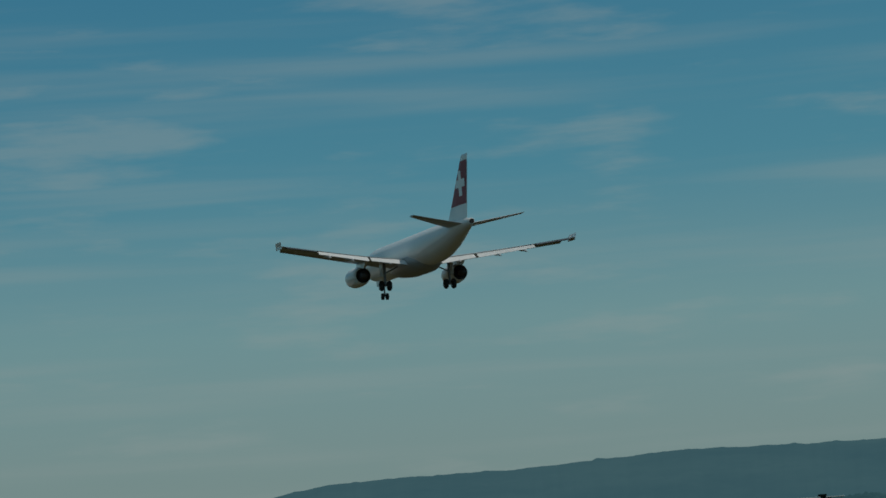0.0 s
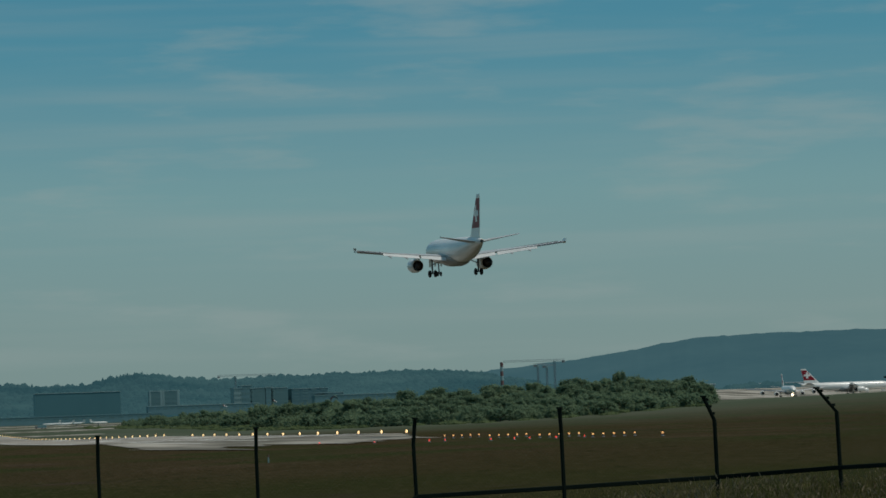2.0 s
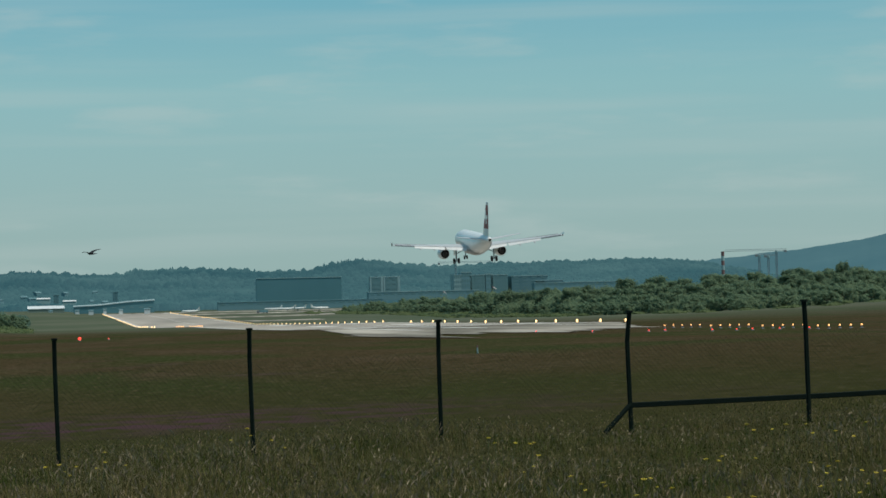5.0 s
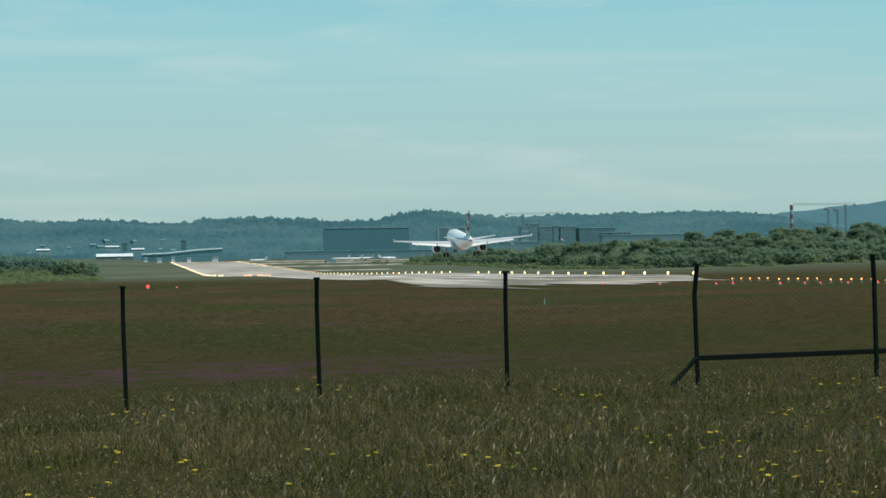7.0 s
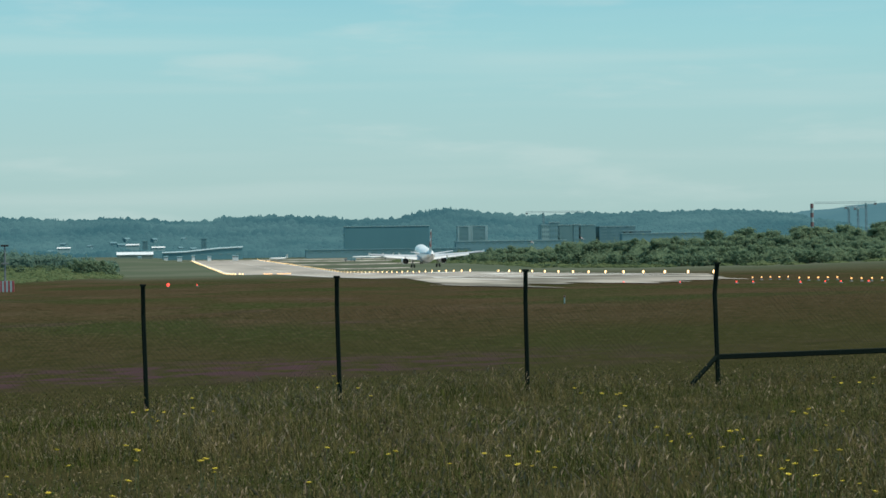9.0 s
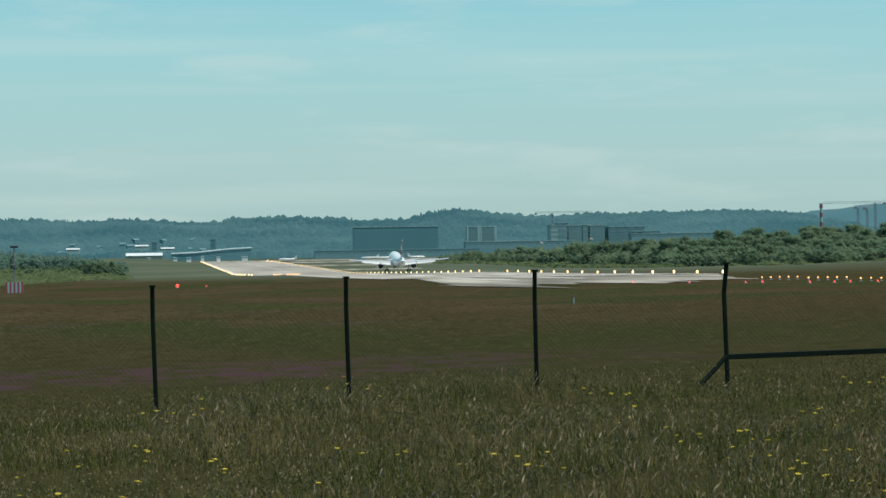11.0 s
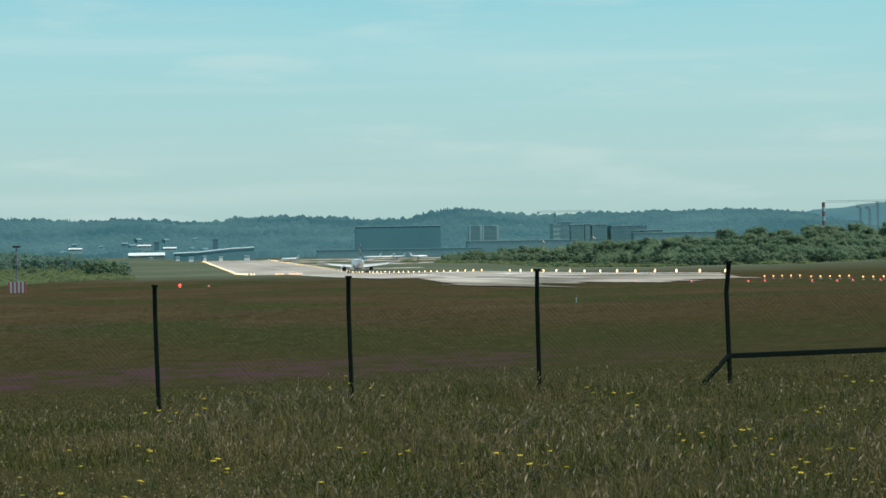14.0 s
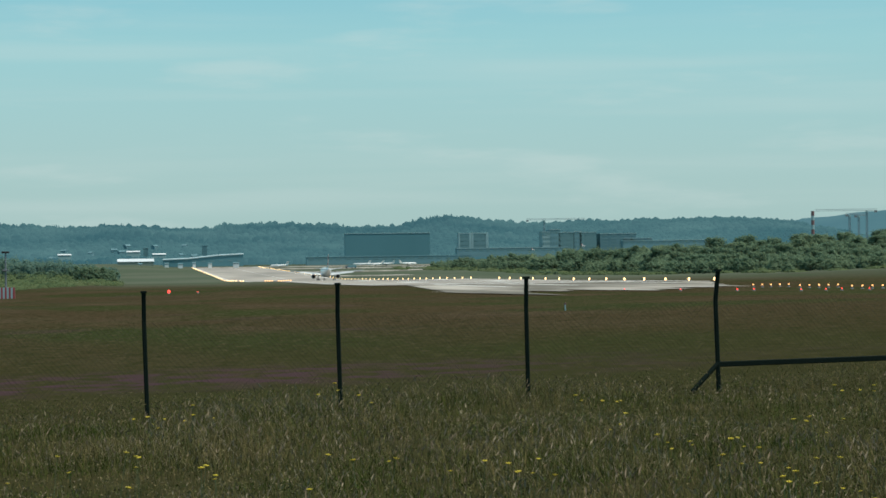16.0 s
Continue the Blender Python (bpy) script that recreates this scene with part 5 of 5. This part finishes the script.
flecks("meadow_herbs", 90000, 31, -3.6, 16, 15, 40, 0.03, 0.30, 0.013, HERB, "small green and straw-brown leaves and seed clusters in the meadow")


def flowers():
    rng = random.Random(21)
    root = thing("yellow_flower", "small yellow meadow flower on a thin stem", "flower", group="yellow meadow flowers")
    part("stem", add_tube(bmesh.new(), (0, 0, -0.1), (0, 0, 0.34), 0.003, 0.002, 4), STEM, root)
    bm = bmesh.new()
    for k in range(6):
        t = 2 * math.pi * k / 6
        add_box(bm, 0.022, 0.012, 0.003, pose(0.013 * math.cos(t), 0.013 * math.sin(t), 0.345, 0, -25, math.degrees(t)))
    bmesh.ops.create_icosphere(bm, subdivisions=1, radius=0.009, matrix=Matrix.Translation((0, 0, 0.347)))
    part("petals", bm, PETAL, root)
    root.matrix_basis = pose(1.2, 21, ground_z(1.2, 21))
    for c in range(50):
        y = rng.uniform(17, 26) if c % 3 else rng.uniform(22, 35)
        x = rng.uniform(-0.10 * y, 0.33 * y)
        for k in range(rng.randint(1, 5)):
            px, py = x + rng.gauss(0, 0.16), y + rng.gauss(0, 0.25)
            o = copy_thing(root, pose(px, py, ground_z(px, py) + rng.uniform(-0.05, 0.08), rng.uniform(-12, 12), rng.uniform(-12, 12), rng.uniform(0, 360)))
            o.scale = [rng.uniform(0.7, 1.2)] * 3
            

flowers()


# ---- what moves ----
def motions():
    rows = [(0, 101.2, 275.0, 28.67, 0.2, 0.2), (0.5, 101.8, 321.5, 26.90, 0.8, -0.3), (1, 101.5, 360.9, 25.54, 1.4, -0.9), (1.5, 99.5, 391.0, 23.46, 2.0, -1.4),
            (2, 96.7, 418.0, 21.20, 2.4, -1.5), (2.5, 93.9, 441.1, 18.92, 2.8, -1.7), (3, 90.9, 461.3, 16.62, 3.2, -1.9), (3.5, 88.1, 478.0, 14.23, 3.2, -1.9),
            (4, 85.1, 493.7, 11.86, 3.3, -2.0), (4.5, 82.4, 508.5, 9.49, 3.4, -2.2), (5, 82.0, 534.6, 7.28, 3.5, -2.4), (5.2, 82.0, 547.7, 6.52, 3.5, -2.4),
            (6.2, 82.0, 615, 1.8, 3.6, -2.0), (7.3, 82.0, 690, -2.44, 3.8, -1.6), (7.5, 82.0, 703.0, -2.76, 3.8, -1.5), (8, 82.0, 737, -3.87, 3.8, -1.2), (8.5, 82.0, 774, -4.6, 3.8, -1.0), (9, 82.0, 808, -6.0, 3.9, -0.9), (9.2, 82.0, 819, -6.4, 4.0, -0.8)]
    for t, y, p in ((10.2, 883, 4.8), (11.5, 968, 4.2), (12, 1003, 3.8), (12.5, 1037, 3.0), (13, 1070, 1.5), (13.5, 1104, 0.3), (14, 1137, 0.0), (14.5, 1170, 0.0), (15, 1205, 0.0), (15.5, 1240, 0.0), (16, 1275, 0.0)):
        lift = {10.2: 0.9, 11.5: 0.2}.get(t, 0.0)
        rows.append((t, 82.0, y, ground_z(82.0, y) + 0.43 + lift, p, 0.0))
    walk(jet, [(t, pose(x, y, z, p, r, -2.2 * (1 - smooth(t / 3)))) for t, x, y, z, p, r in rows])
    path = [(0, 95, 420, 0.5), (1.5, 61.0, 300, 1.8), (3.2, 20.2, 190, 2.31), (3.5, 15.6, 175, 2.43), (4, 9.33, 160, 3.19), (4.4, 5.48, 150, 3.65), (4.8, 2.7, 143, 3.6), (5, 1.55, 140, 4.05), (5.2, 0.42, 137, 4.1),
            (7.3, -18, 112, 4.6), (16, -150, 40, 14)]
    walk(bird, [(t, pose(x, y, z, 4, -8, 38)) for t, x, y, z in path])
    for s, wing in zip((-1, 1), bird_wings):
        beat, t, up = [], 0.0, -1
        while t <= 16.0:
            beat.append((t, pose(0, 0, 0, 0, -s * (16 if up > 0 else -24), 0)))
            t, up = round(t + 0.2, 3), -up
        walk(wing, beat)


motions()
